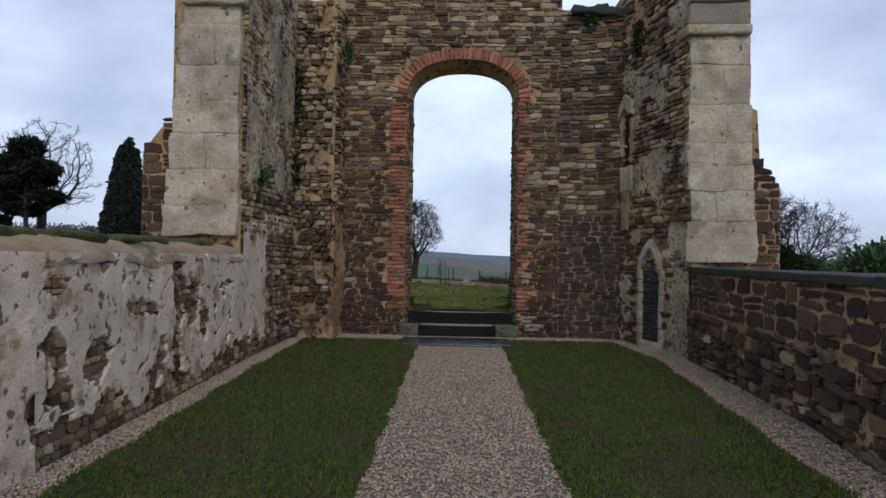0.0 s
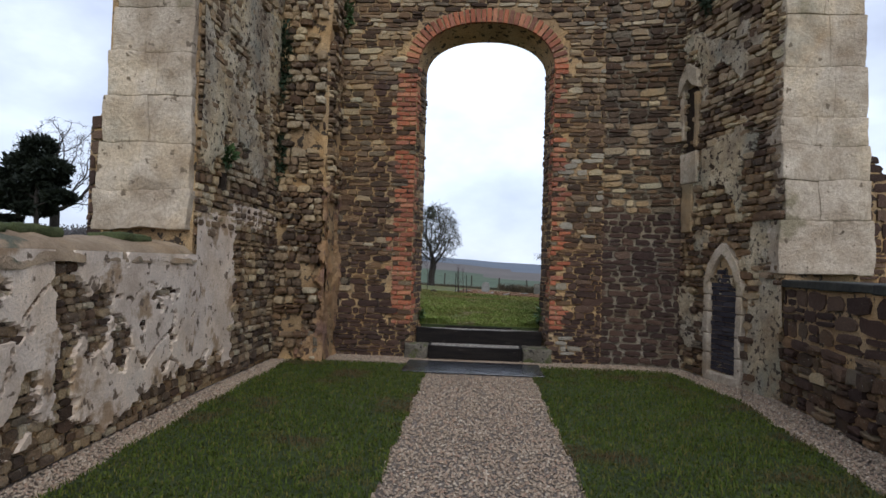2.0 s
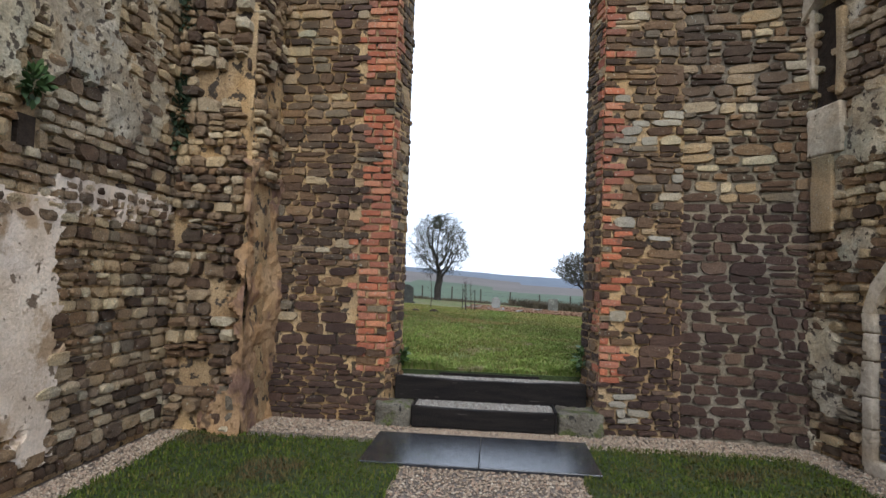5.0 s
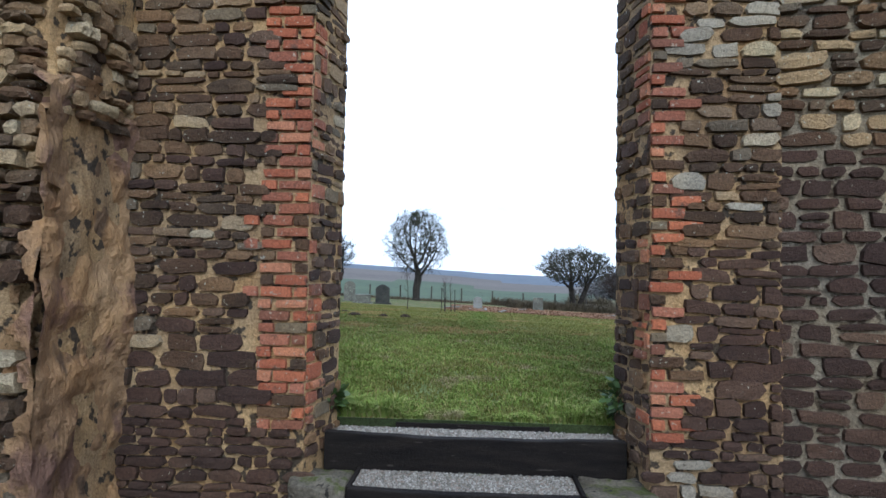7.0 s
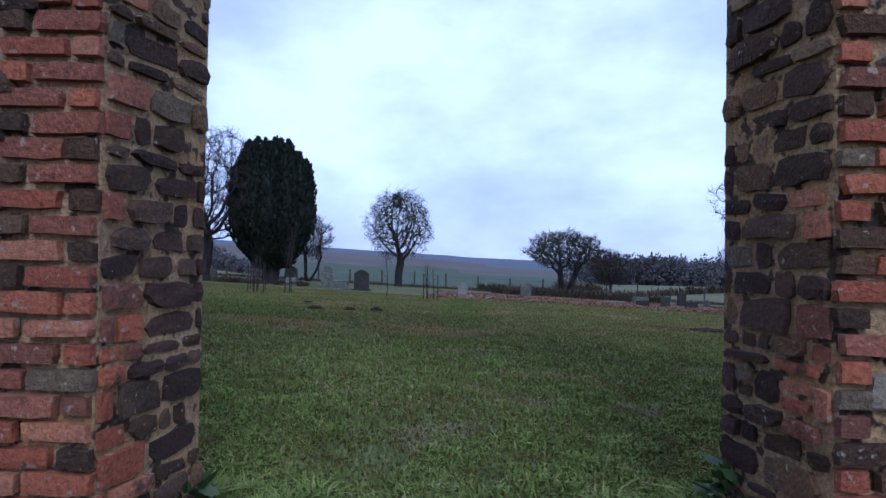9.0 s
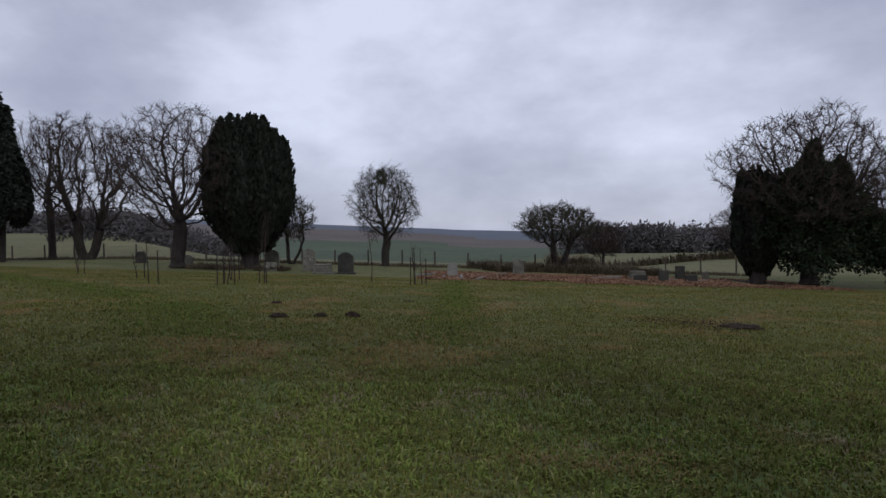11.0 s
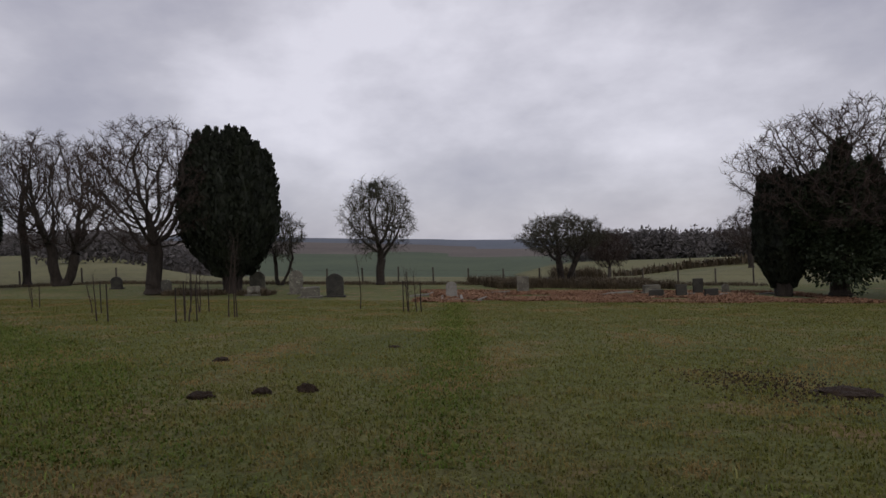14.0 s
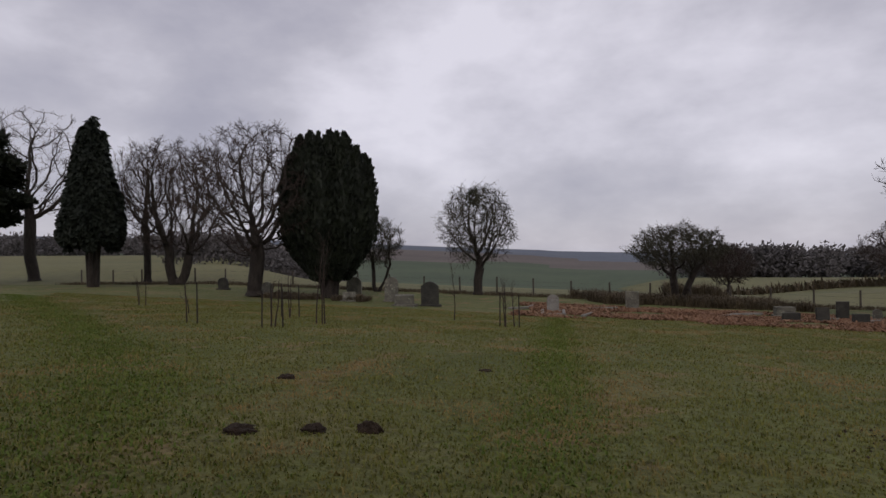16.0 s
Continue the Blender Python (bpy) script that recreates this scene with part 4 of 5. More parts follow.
        box(bm, x0, x1, -dep, 0.1, z0, z1, 0.0 if nm == "recess" else 0.02)
        if nm != "recess":
            roughen(bm, 0.12, 0.015, 4)
        part(nm, bm, mt, niche).matrix_local = rot
    bm = bmesh.new()
    f = bm.faces.new([bm.verts.new((x, -0.10, z)) for x, z in ((-0.24, 4.0), (-0.2, 4.25), (-0.02, 4.45), (0.2, 4.3), (0.24, 4.05), (0.12, 4.1), (0.0, 4.22), (-0.12, 4.12))])
    ext = bmesh.ops.extrude_face_region(bm, geom=[f])
    for v in ext["geom"]:
        if isinstance(v, bmesh.types.BMVert):
            v.co.y = 0.1
    bmesh.ops.recalc_face_normals(bm, faces=bm.faces[:])
    part("niche_head", bm, M_LIMESTONE, niche).matrix_local = rot


build_south_wall()


def build_corner_wall():
    """Skewed wall between the end wall and the south wall."""
    a, b = Vector((1.80, 10.775, 0)), Vector((2.98, 10.58, 0))
    u = (b - a).normalized()
    n = Vector((u.y, -u.x, 0))
    bm = bmesh.new()
    pts = [a - n * 0.012, b - n * 0.012 + u * 0.1, b - n * 0.6 + u * 0.1, a - n * 0.6]
    lo = [bm.verts.new((p.x, p.y, -0.1)) for p in pts]
    hi = [bm.verts.new((p.x, p.y, z)) for p, z in zip(pts, (6.15, 6.0, 6.0, 6.15))]
    bm.faces.new(hi)
    for i in range(4):
        j = (i + 1) % 4
        bm.faces.new((lo[i], lo[j], hi[j], hi[i]))
    wall = part("wall_southeast", bm, M_JOINT)
    tagged(wall, "skewed ironstone corner wall with pale flush mortar joints", "wall", kind="structure")
    rng = random.Random(81)
    mas = Masonry(wall, 280)

    def pick(s, z):
        if z < 2.3:
            return ("dark", M_DARK, "stone") if noise2(s, z, 2, 3) > -0.6 or z > 0.6 else None
        if noise2(s, z, 1.2, 9) > 0.15:
            return ("tan", M_TAN, "stone") if rng.random() < 0.7 else ("iron", M_IRON, "stone")
        return ("tan", M_TAN, "stone") if rng.random() < 0.18 else ("iron", M_IRON, "stone")

    lay(mas, a, u, n, (b - a).length, 0.03, 2.4, pick, rng, hs=(0.075, 0.13), ws=(0.11, 0.30), gap=0.017, out=0.022, wave=0.05)
    lay(mas, a, u, n, (b - a).length, 2.4, 6.1, pick, rng, hs=(0.05, 0.12), ws=(0.09, 0.3), out=0.035, wave=0.06)
    mas.finish()
    for i in range(5):
        bm = bmesh.new()
        box(bm, 2.0 + i * 0.2, 2.25 + i * 0.2, 10.55, 11.1, 6.0 - i * 0.02, 6.14 + rng.uniform(-0.03, 0.06), 0.04)
        roughen(bm, 0.1, 0.04, 4)
        part("coping_stone", bm, M_GRAVEDARK, wall, smooth=True)


build_corner_wall()


def build_low_south():
    line = [(right_x(-2.5) + 0.03, -2.5), (right_x(3.8) + 0.03, 3.8), (right_x(5.4) + 0.03, 5.4), (right_x(8.66) + 0.03, 8.66)]
    wall = poly_wall("wall_low_south", line, 0.7, 1.3, 1, M_MORTAR, "low wall of dark dressed ironstone over rougher rubble")
    rng = random.Random(91)
    mas = Masonry(wall, 290)
    for (xa, ya), (xb, yb) in zip(line[1:], line[2:]):
        a, b = Vector((xa, ya, 0)), Vector((xb, yb, 0))
        u = (b - a).normalized()
        n = Vector((-u.y, u.x, 0))
        L = (b - a).length

        def rubble(s, z):
            if noise2(s + ya, z, 2.2, 17) < -0.45:
                return None
            return ("tan", M_TAN, "stone") if rng.random() < 0.2 else ("iron", M_IRON, "stone") if rng.random() < 0.6 else ("dark", M_DARK, "stone")

        lay(mas, a, u, n, L, 0.02, 0.74, rubble, rng, hs=(0.07, 0.16), ws=(0.10, 0.32), out=0.06, gap=0.012)
        lay(mas, a, u, n, L, 0.74, 1.30, lambda s, z: ("dark", M_DARK, "stone") if ya + s < 7.6 or z > 0.9 else rubble(s, z), rng, hs=(0.10, 0.22), ws=(0.16, 0.46), out=0.022, gap=0.022)
    mas.finish()
    y = -2.5
    while y < 8.6:
        w = min(rng.uniform(0.5, 0.95), 8.64 - y)
        bm = bmesh.new()
        box(bm, right_x(y + w / 2) - 0.02, right_x(y + w / 2) + 0.75, y + 0.004, y + w - 0.004, 1.30, 1.385, 0.012, 0.006, rng)
        part("coping_slab", bm, M_GRAVEDARK, wall, "dark stone coping")
        y += w


build_low_south()


def build_buttress(name, x0, x1, y0, y1, z_low, z_top, inner_x, label):
    """Stepped outside buttress with a sloping weathering."""
    sgn = 1 if x1 > inner_x else -1
    bm = bmesh.new()
    prof = [(inner_x, -0.1), (x1, -0.1), (x1, z_low), (x1 - sgn * 0.35, z_low + 0.45), (x1 - sgn * 0.40, z_top - 0.4), (inner_x, z_top)]
    f = bm.faces.new([bm.verts.new((x, y0, z)) for x, z in prof])
    ext = bmesh.ops.extrude_face_region(bm, geom=[f])
    for v in ext["geom"]:
        if isinstance(v, bmesh.types.BMVert):
            v.co.y = y1
    bmesh.ops.recalc_face_normals(bm, faces=bm.faces[:])
    ob = part(name, bm, M_MORTAR)
    tagged(ob, label, "buttress", "buttresses", "structure")
    rng = random.Random(int(abs(x1) * 10))
    mas = Masonry(ob, 120)
    lo, hi = min(inner_x, x1), max(inner_x, x1)

    def pick(s, z):
        x = lo + s
        lim = abs(x1 - x)
        if z > z_low + max(0, lim) * 1.1 or z > z_top - 0.05:
            return None
        return "dark", M_DARK, "stone"

    lay(mas, (lo, y0, 0), (1, 0, 0), (0, -1, 0), hi - lo, 0.9, z_top, pick, rng, hs=(0.12, 0.24), ws=(0.14, 0.34), gap=0.02, out=0.03)
    mas.finish()


build_buttress("buttress_south", 4.3, 5.52, 10.1, 10.9, 2.75, 4.5, 4.3, "dark red ironstone buttress with sloping weathered top")
build_buttress("buttress_north", -4.0, -5.25, 9.2, 9.9, 3.15, 3.95, -3.95, "mossy dark ironstone buttress with sloping top")


# ---- steps in the opening ----
def build_steps():
    for name, x0, x1, y0, z0, z1, depth, label in (("step_lower", -0.74, 0.63, 10.58, 0.02, 0.225, 0.40, "low step of wet black timber filled with gravel"),
                                                   ("step_upper", -0.985, 0.985, 10.98, 0.17, 0.435, 0.265, "upper step of wet black timber filled with gravel")):
        root = empty(name, label, "step", ((x0 + x1) / 2, y0, 0), "entrance steps", "structure")
        cx = (x0 + x1) / 2
        bm = bmesh.new()
        box(bm, x0 - cx, x1 - cx, 0, 0.07, z0, z1, 0.010)
        roughen(bm, 0.10, 0.007, 3)
        for v in bm.verts:
            v.co.z -= 0.018 * (1 - min(1, abs(v.co.x) / 0.9) ** 2) * (v.co.z > (z0 + z1) / 2)
        part("riser_board", bm, M_TIMBER, root, "wet dark timber", smooth=False)
        bm = bmesh.new()
        box(bm, x0 - cx, x1 - cx, 0.071, depth, z0, z1 - 0.025)
        part("gravel_fill", bm, M_GRAVELBED, root, "fine grey gravel")
    for x0 in (-0.755, 0.632):
        bm = bmesh.new()
        box(bm, x0, x0 + 0.025, 10.60, 10.975, 0.03, 0.222, 0.004)
        ob = part("edging_board", bm, M_TIMBER)
        tagged(ob, "thin dark timber board at the lower step's side", "edging board", "edging boards")
    bm = bmesh.new()
    box(bm, -0.55, 0.52, 11.245, 11.268, 0.36, 0.448, 0.005)
    roughen(bm, 0.12, 0.006, 3)
    ob = part("edging_board", bm, M_TIMBER)
    tagged(ob, "thin dark timber edging board at the lawn's edge", "edging board", "edging boards")
    for x0, x1 in ((-1.12, -0.76), (0.665, 1.10)):
        bm = bmesh.new()
        box(bm, x0, x1, 10.60, 10.96, -0.02, 0.215, 0.025)
        roughen(bm, 0.05, 0.03, 5)
        ob = part("step_end_stone", bm, M_MOSSYSTONE, smooth=True)
        tagged(ob, "mossy worn flat stone block at the step's end", "stone block", "step end stones")
    tagged(pebbles("step_gravel", lambda y: (-0.73, 0.62), 10.655, 10.975, 4200, 0.198, 15, (0.005, 0.012), M_PEBBLEGREY), "fine grey gravel on the lower step", "gravel", kind="stuff")
    tagged(pebbles("step_gravel", lambda y: (-0.94, 0.94), 11.055, 11.24, 3400, 0.410, 16, (0.005, 0.012), M_PEBBLEGREY), "fine grey gravel on the upper step", "gravel", kind="stuff")


build_steps()


# ---- trees and churchyard ----
def tube(vs, fs, a, b, ra, rb, sides=5):
    d = (b - a).normalized()
    p = d.orthogonal().normalized()
    q = d.cross(p)
    base = len(vs)
    for c, r in ((a, ra), (b, rb)):
        for i in range(sides):
            t = 2 * math.pi * i / sides
            vs.append(tuple(c + (p * math.cos(t) + q * math.sin(t)) * r))
    for i in range(sides):
        j = (i + 1) % sides
        fs.append((base + i, base + j, base + sides + j, base + sides + i))


def grow(rng, r2, stems, targets, step, kill, crook):
    """Branches that grow towards free room in the crown. Returns nodes and the parent of each."""
    pos, par = [], []
    for line in stems:
        for i, p in enumerate(line):
            pos.append(p)
            par.append(len(pos) - 2 if i else -1)
    pos = [np.array(p, float) for p in pos]
    first = len(pos)
    free = targets.copy()
    tops = np.array(pos)
    start = [i for i in range(first) if tops[i, 2] > 0.55 * tops[:, 2].max()]
    d = np.linalg.norm(free[:, None] - tops[start][None], axis=2)
    near, dist = np.array(start)[d.argmin(1)], d.min(1)
    stale = 0
    for _ in range(150):
        if not len(free) or stale > 5:
            break
        arr = np.array(pos)
        way = (free - arr[near]) / np.maximum(dist, 1e-6)[:, None]
        total = np.zeros((len(pos), 3))
        np.add.at(total, near, way)
        fresh = []
        for i in np.unique(near):
            w = total[i] / (np.linalg.norm(total[i]) + 1e-9)
            back = arr[i] - arr[par[i]] if par[i] >= 0 else np.array([0, 0, 1.0])
            w = w + 0.45 * back / (np.linalg.norm(back) + 1e-9) + r2.normal(0, crook, 3)
            fresh.append((arr[i] + step * w / np.linalg.norm(w), i))
        base = len(pos)
        for p, i in fresh:
            pos.append(p)
            par.append(i)
        q = np.array([p for p, _ in fresh])
        dn = np.linalg.norm(free[:, None] - q[None], axis=2)
        j = dn.argmin(1)
        dm = dn[np.arange(len(free)), j]
        closer = dm < dist
        near, dist = np.where(closer, base + j, near), np.where(closer, dm, dist)
        keep = dist > kill
        stale = stale + 1 if keep.all() else 0
        free, near, dist = free[keep], near[keep], dist[keep]
    return np.array(pos), par


def bare_tree(name, x, y, height, trunk_h, r, seed, label, width=5.0, low=0.3, flat=0.0, stems=1, count=900, crook=0.22, twig=None, group="", twig_len=0.42, hang=0.0, lean=0.0):
    """Winter tree: trunk or stems, limbs grown into a domed crown, each clad in fine twigs.
    low: where the crown starts, as a share of the height; flat: how far its top is flattened."""
    z = ground_z(x, y) - 0.05
    root = empty(name, label, "tree", (x, y, z), group)
    rng, r2 = random.Random(seed), np.random.default_rng(seed)
    half, mid, span = width / 2, height * (1 + low) / 2, height * (1 - low) / 2
    d = r2.normal(0, 1, (count * 3, 3))
    d /= np.linalg.norm(d, axis=1)[:, None]
    dent = np.array([1 + 0.30 * noise.noise(Vector(v) * 2.3 + Vector((seed, 0, 0))) for v in d])
    rad = r2.uniform(0.15, 1, count * 3) ** 0.45 * dent
    p = d * rad[:, None]
    p[:, 2] = np.where(p[:, 2] > 0, p[:, 2] * (1 - flat), p[:, 2])
    p = p * np.array([half, half, span]) + np.array([lean, 0, mid])
    targets = p[(p[:, 2] > trunk_h * 0.75) & (p[:, 2] < height)][:count]
    step = height * 0.026
    lines = []
    for s in range(stems):
        a, d0 = np.array([0.16 * (s - (stems - 1) / 2), 0.0, -0.1]), np.array([(s - (stems - 1) / 2) * 0.55 + lean * 0.15, rng.uniform(-0.15, 0.15) * (stems > 1), 1.0])
        line = [a]
        while line[-1][2] < trunk_h:
            d0 = d0 * np.array([0.9, 0.9, 1]) + r2.normal(0, 0.05 if stems == 1 else 0.12, 3) * np.array([1, 1, 0])
            line.append(line[-1] + step * d0 / np.linalg.norm(d0))
        lines.append(line)
    pos, par = grow(rng, r2, lines, targets, step, step * 1.6, crook)
    n = len(pos)
    kids = [0] * n
    load = np.zeros(n)
    for i in range(n - 1, -1, -1):
        load[i] += not kids[i]
        if par[i] >= 0:
            load[par[i]] += load[i]
            kids[par[i]] += 1
    thick = np.maximum(0.010, r * (load / load[0]) ** 0.58)
    wood, twigs = ([], []), ([], [])
    for i in range(n):
        if par[i] < 0:
            continue
        a, b = Vector(pos[par[i]]), Vector(pos[i])
        ra, rb = min(thick[par[i]], thick[i] * 1.35), thick[i]
        if a.z < 0.25:
            ra *= 1.35
        big = rb > 0.03
        store = wood if big else twigs
        tube(store[0], store[1], a, b + (b - a) * 0.06, ra, rb, 8 if rb > 0.1 else 6 if big else 4)
        if rb < 0.04:
            for _ in range(3 if kids[i] else 6):
                e = (b - a).normalized() * 0.7 + Vector(r2.normal(0, 0.75, 3)) + Vector((0, 0, 0.25 - hang))
                e = e.normalized() * twig_len * rng.uniform(0.45, 1.1)
                c = b + e * 0.55
                tube(twigs[0], twigs[1], b, c, 0.009, 0.008, 3)
                e2 = e + Vector(r2.normal(0, 0.35, 3)) * twig_len + Vector((0, 0, -hang * 0.2))
                tube(twigs[0], twigs[1], c, c + e2 * 0.5, 0.008, 0.006, 3)
                if rng.random() < 0.6:
                    tube(twigs[0], twigs[1], c, c + (e + Vector(r2.normal(0, 0.6, 3)) * twig_len) * 0.4, 0.0075, 0.006, 3)
    sheet("trunk", wood[0], wood[1], M_BARK, root, smooth=True)
    sheet("crown", twigs[0], twigs[1], twig or M_TWIG, root, "bare winter twigs")
    return root


def leaf_cloud(points, normals, size, rng, up=0.3):
    """Small folded leaf sprays at the points, turned along the normals."""
    n = len(points)
    d = normals + rng.normal(0, 0.45, (n, 3))
    d[:, 2] += up
    d /= np.linalg.norm(d, axis=1)[:, None]
    side = np.cross(d, rng.normal(0, 1, (n, 3)))
    side /= np.linalg.norm(side, axis=1)[:, None]
    s = size * rng.uniform(0.5, 1.3, n)[:, None]
    v = np.stack([points - side * s * 0.22, points + side * s * 0.22, points + d * s * 0.6 + side * s * 0.25, points + d * s, points + d * s * 0.6 - side * s * 0.25], 1)
    base = (np.arange(n) * 5)[:, None]
    return v.reshape(-1, 3).tolist(), (base + np.array([[0, 1, 2, 3, 4]])).tolist()


def spires(name, x, y, height, width, seed, label, material, n_spire=40, leaf=0.28, count=26000, clear=0.35, taper=0.25, droop=False, trunk_r=0.22, depth=1.0, group=""):
    """Dense evergreen: many upright spires round a trunk, each clad in sprays, over a dark inner mass."""
    z = ground_z(x, y) - 0.05
    root = empty(name, label, "tree", (x, y, z), group)
    rng, r2 = random.Random(seed), np.random.default_rng(seed)
    wood = ([], [])
    for s in range(5):
        t = s * 1.25
        a = Vector((math.cos(t) * trunk_r * 0.6, math.sin(t) * trunk_r * 0.6, 0))
        tube(wood[0], wood[1], a, a * 2.2 + Vector((0, 0, height * 0.3)), trunk_r * 0.75, trunk_r * 0.5, 7)
    sheet("trunk", wood[0], wood[1], M_BARK, root, smooth=True)
    core, cores, pts, nrm = [], [], [], []
    per = count // n_spire
    for s in range(n_spire):
        t, q = 2.4 * s, math.sqrt((s + 0.5) / n_spire)
        cx, cy = math.cos(t) * q * width * 0.40, math.sin(t) * q * width * 0.40 * depth
        rad = width * 0.085 * rng.uniform(0.8, 1.25)
        top = height * (1 - taper * q ** 2.2) * rng.uniform(0.82, 1.0)
        bot = clear + q * height * 0.03 + rng.uniform(0, 0.1) * height * (q < 0.8) + (height * 0.04 if q > 0.85 else 0)
        prof = [(0.0, 0.3), (0.12, 0.8), (0.4, 1.15), (0.75, 1.0), (0.9, 0.62), (0.96, 0.34), (1.0, 0.04)]
        base = len(core)
        for f, k in prof:
            for i in range(7):
                an = 2 * math.pi * i / 7
                lean = 1 + (0.10 * (1 - f) if droop else -0.5 * max(0, 1 - f * 3.2))
                core.append((cx * lean + math.cos(an) * rad * k * 0.82, cy * lean + math.sin(an) * rad * k * 0.82, bot + (top - bot) * f))
        for j in range(len(prof) - 1):
            for i in range(7):
                m = (i + 1) % 7
                cores.append((base + j * 7 + i, base + j * 7 + m, base + (j + 1) * 7 + m, base + (j + 1) * 7 + i))
        f = r2.uniform(0, 1, per)
        k = np.interp(f, [p[0] for p in prof], [p[1] for p in prof])
        an = r2.uniform(0, 2 * np.pi, per)
        lean = 1 + (0.10 * (1 - f) if droop else -0.5 * np.maximum(0, 1 - f * 3.2))
        wob = r2.uniform(0.75, 1.12, per)
        pts.append(np.stack([cx * lean + np.cos(an) * rad * k * wob, cy * lean + np.sin(an) * rad * k * wob, bot + (top - bot) * f], 1))
        nrm.append(np.stack([np.cos(an) * 0.7, np.sin(an) * 0.7, np.full(per, -0.5 if droop else 0.5)], 1))
    v, fc = leaf_cloud(np.concatenate(pts), np.concatenate(nrm), leaf, r2, -0.4 if droop else 1.5)
    base = len(core)
    sheet("crown", core + v, cores + [tuple(i + base for i in f) for f in fc], material, root, "dense dark needle foliage")
    return root


def clumps(name, x, y, height, parts, seed, label, material, leaf=0.25, count=12000, trunk_r=0.0, category="tree", z_off=0.0):
    """Foliage in uneven clumps: parts are (dx, dy, z, rx, rz)."""
    z = ground_z(x, y) - 0.05 + z_off
    root = empty(name, label, category, (x, y, z))
    r2 = np.random.default_rng(seed)
    if trunk_r:
        wood = ([], [])
        a = Vector((0, 0, -0.1))
        for i in range(6):
            b = Vector((0.12 * math.sin(i * 1.7 + seed), 0.1 * math.cos(i * 2.1), height * (i + 1) / 7))
            tube(wood[0], wood[1], a, b, trunk_r * (1 - i * 0.1), trunk_r * (0.92 - i * 0.1), 7)
            a = b
        for dx, dy, cz, rx, rz in parts:
            tube(wood[0], wood[1], Vector((0, 0, max(0.5, cz - 0.8))), Vector((dx, dy, cz)), trunk_r * 0.4, trunk_r * 0.15, 5)
        sheet("trunk", wood[0], wood[1], M_BARK, root, smooth=True)
    per = count // len(parts)
    for dx, dy, cz, rx, rz in parts:
        d = r2.normal(0, 1, (per, 3))
        d /= np.linalg.norm(d, axis=1)[:, None]
        rad = r2.uniform(0.45, 1.0, per)[:, None] * (1 + 0.25 * np.sin(d[:, :1] * 7 + dx) * np.cos(d[:, 2:] * 6))
        v, f = leaf_cloud(d * rad * np.array([rx, rx, rz]) + np.array([dx, dy, cz]), d, leaf, r2, 0.2)
        sheet("foliage", v, f, material, root)
    return root


spires("yew_tree", -10.9, 43.0, 8.6, 4.9, 5, "broad dark green upright yew among the graves", M_YEW, 60, 0.22, 80000, 0.7, 0.13, trunk_r=0.34)
spires("cypress_tree", -27.0, 46.0, 10.7, 3.5, 6, "tall dark drooping cypress with a bare trunk foot", M_CONIFER, 48, 0.28, 48000, 2.0, 0.55, droop=True, trunk_r=0.26)
bare_tree("oak_tree", -14.2, 41.5, 8.4, 2.5, 0.36, 11, "bare spreading oak with a thick dark trunk", 7.0, 0.27, count=2100)
bare_tree("crooked_tree", -24.2, 50.0, 9.7, 1.9, 0.30, 12, "bare crooked many-stemmed tree by the fence", 7.2, 0.20, stems=2, count=2000, crook=0.34)
bare_tree("slender_tree", -27.8, 52.0, 10.2, 3.2, 0.24, 13, "bare slender tree near the fence", 4.8, 0.32, count=1300)
bare_tree("thorn_tree", -10.5, 50.0, 4.6, 1.3, 0.12, 14, "small bare thorn tree behind the yew", 3.1, 0.33, stems=2, count=600, crook=0.3, twig=M_THORN, twig_len=0.34)
bare_tree("hedge_maple", -4.4, 51.0, 7.0, 1.7, 0.27, 15, "bare rounded tree with an ivy tuft at its top", 4.7, 0.27, count=1900, twig=M_THORN, twig_len=0.45, hang=0.45)
bare_tree("hawthorn_tree", 6.9, 49.0, 4.6, 1.4, 0.20, 16, "bare spreading hawthorn leaning over the fence", 5.2, 0.42, 0.10, 2, 1000, 0.36, M_THORN, twig_len=0.34, hang=0.25)
bare_tree("field_tree", 15.1, 70.0, 4.6, 1.0, 0.15, 17, "small bare field tree beyond the fence", 4.4, 0.2, count=600, crook=0.3)
bare_tree("ash_tree", 17.9, 40.6, 8.9, 2.4, 0.40, 18, "bare tall tree wrapped in dark ivy", 8.4, 0.30, count=2200)
clumps("ivy_mass", 17.9, 40.5, 5, [(0, 0, 2.4, 2.0, 2.0), (-1.2, 0, 3.5, 1.2, 1.6), (1.3, 0.1, 3.5, 1.7, 1.8), (0, 0, 5.1, 0.95, 1.4), (0.1, 0, 6.4, 0.35, 0.8), (-0.9, 0, 5.0, 0.5, 0.9),
                                   (1.4, 0, 5.4, 0.5, 0.9), (2.8, 0.2, 2.5, 1.8, 1.6), (4.3, 0.2, 2.0, 1.5, 1.3)], 3,
       "dark ivy thickly clothing a tree's trunk and limbs", M_IVY, 0.17, 80000, category="ivy")
spires("yew_tree", 15.9, 41.6, 6.3, 2.7, 7, "dark clipped yew standing beside an ivied tree", M_YEW, 46, 0.20, 40000, 0.3, 0.10, trunk_r=0.3)
bare_tree("far_tree", 34.6, 82.0, 7.4, 2.0, 0.3, 19, "bare round-headed tree in the meadow", 7.5, 0.25, count=700)
bare_tree("tall_ash", -41.0, 56.0, 14.0, 5.0, 0.42, 20, "tall pale bare tree behind the pines", 9.0, 0.35, count=1000)
bare_tree("roadside_tree", 24.5, 44.0, 7.2, 2.0, 0.25, 22, "bare tree beyond the low wall", 6.5, 0.28, count=800)
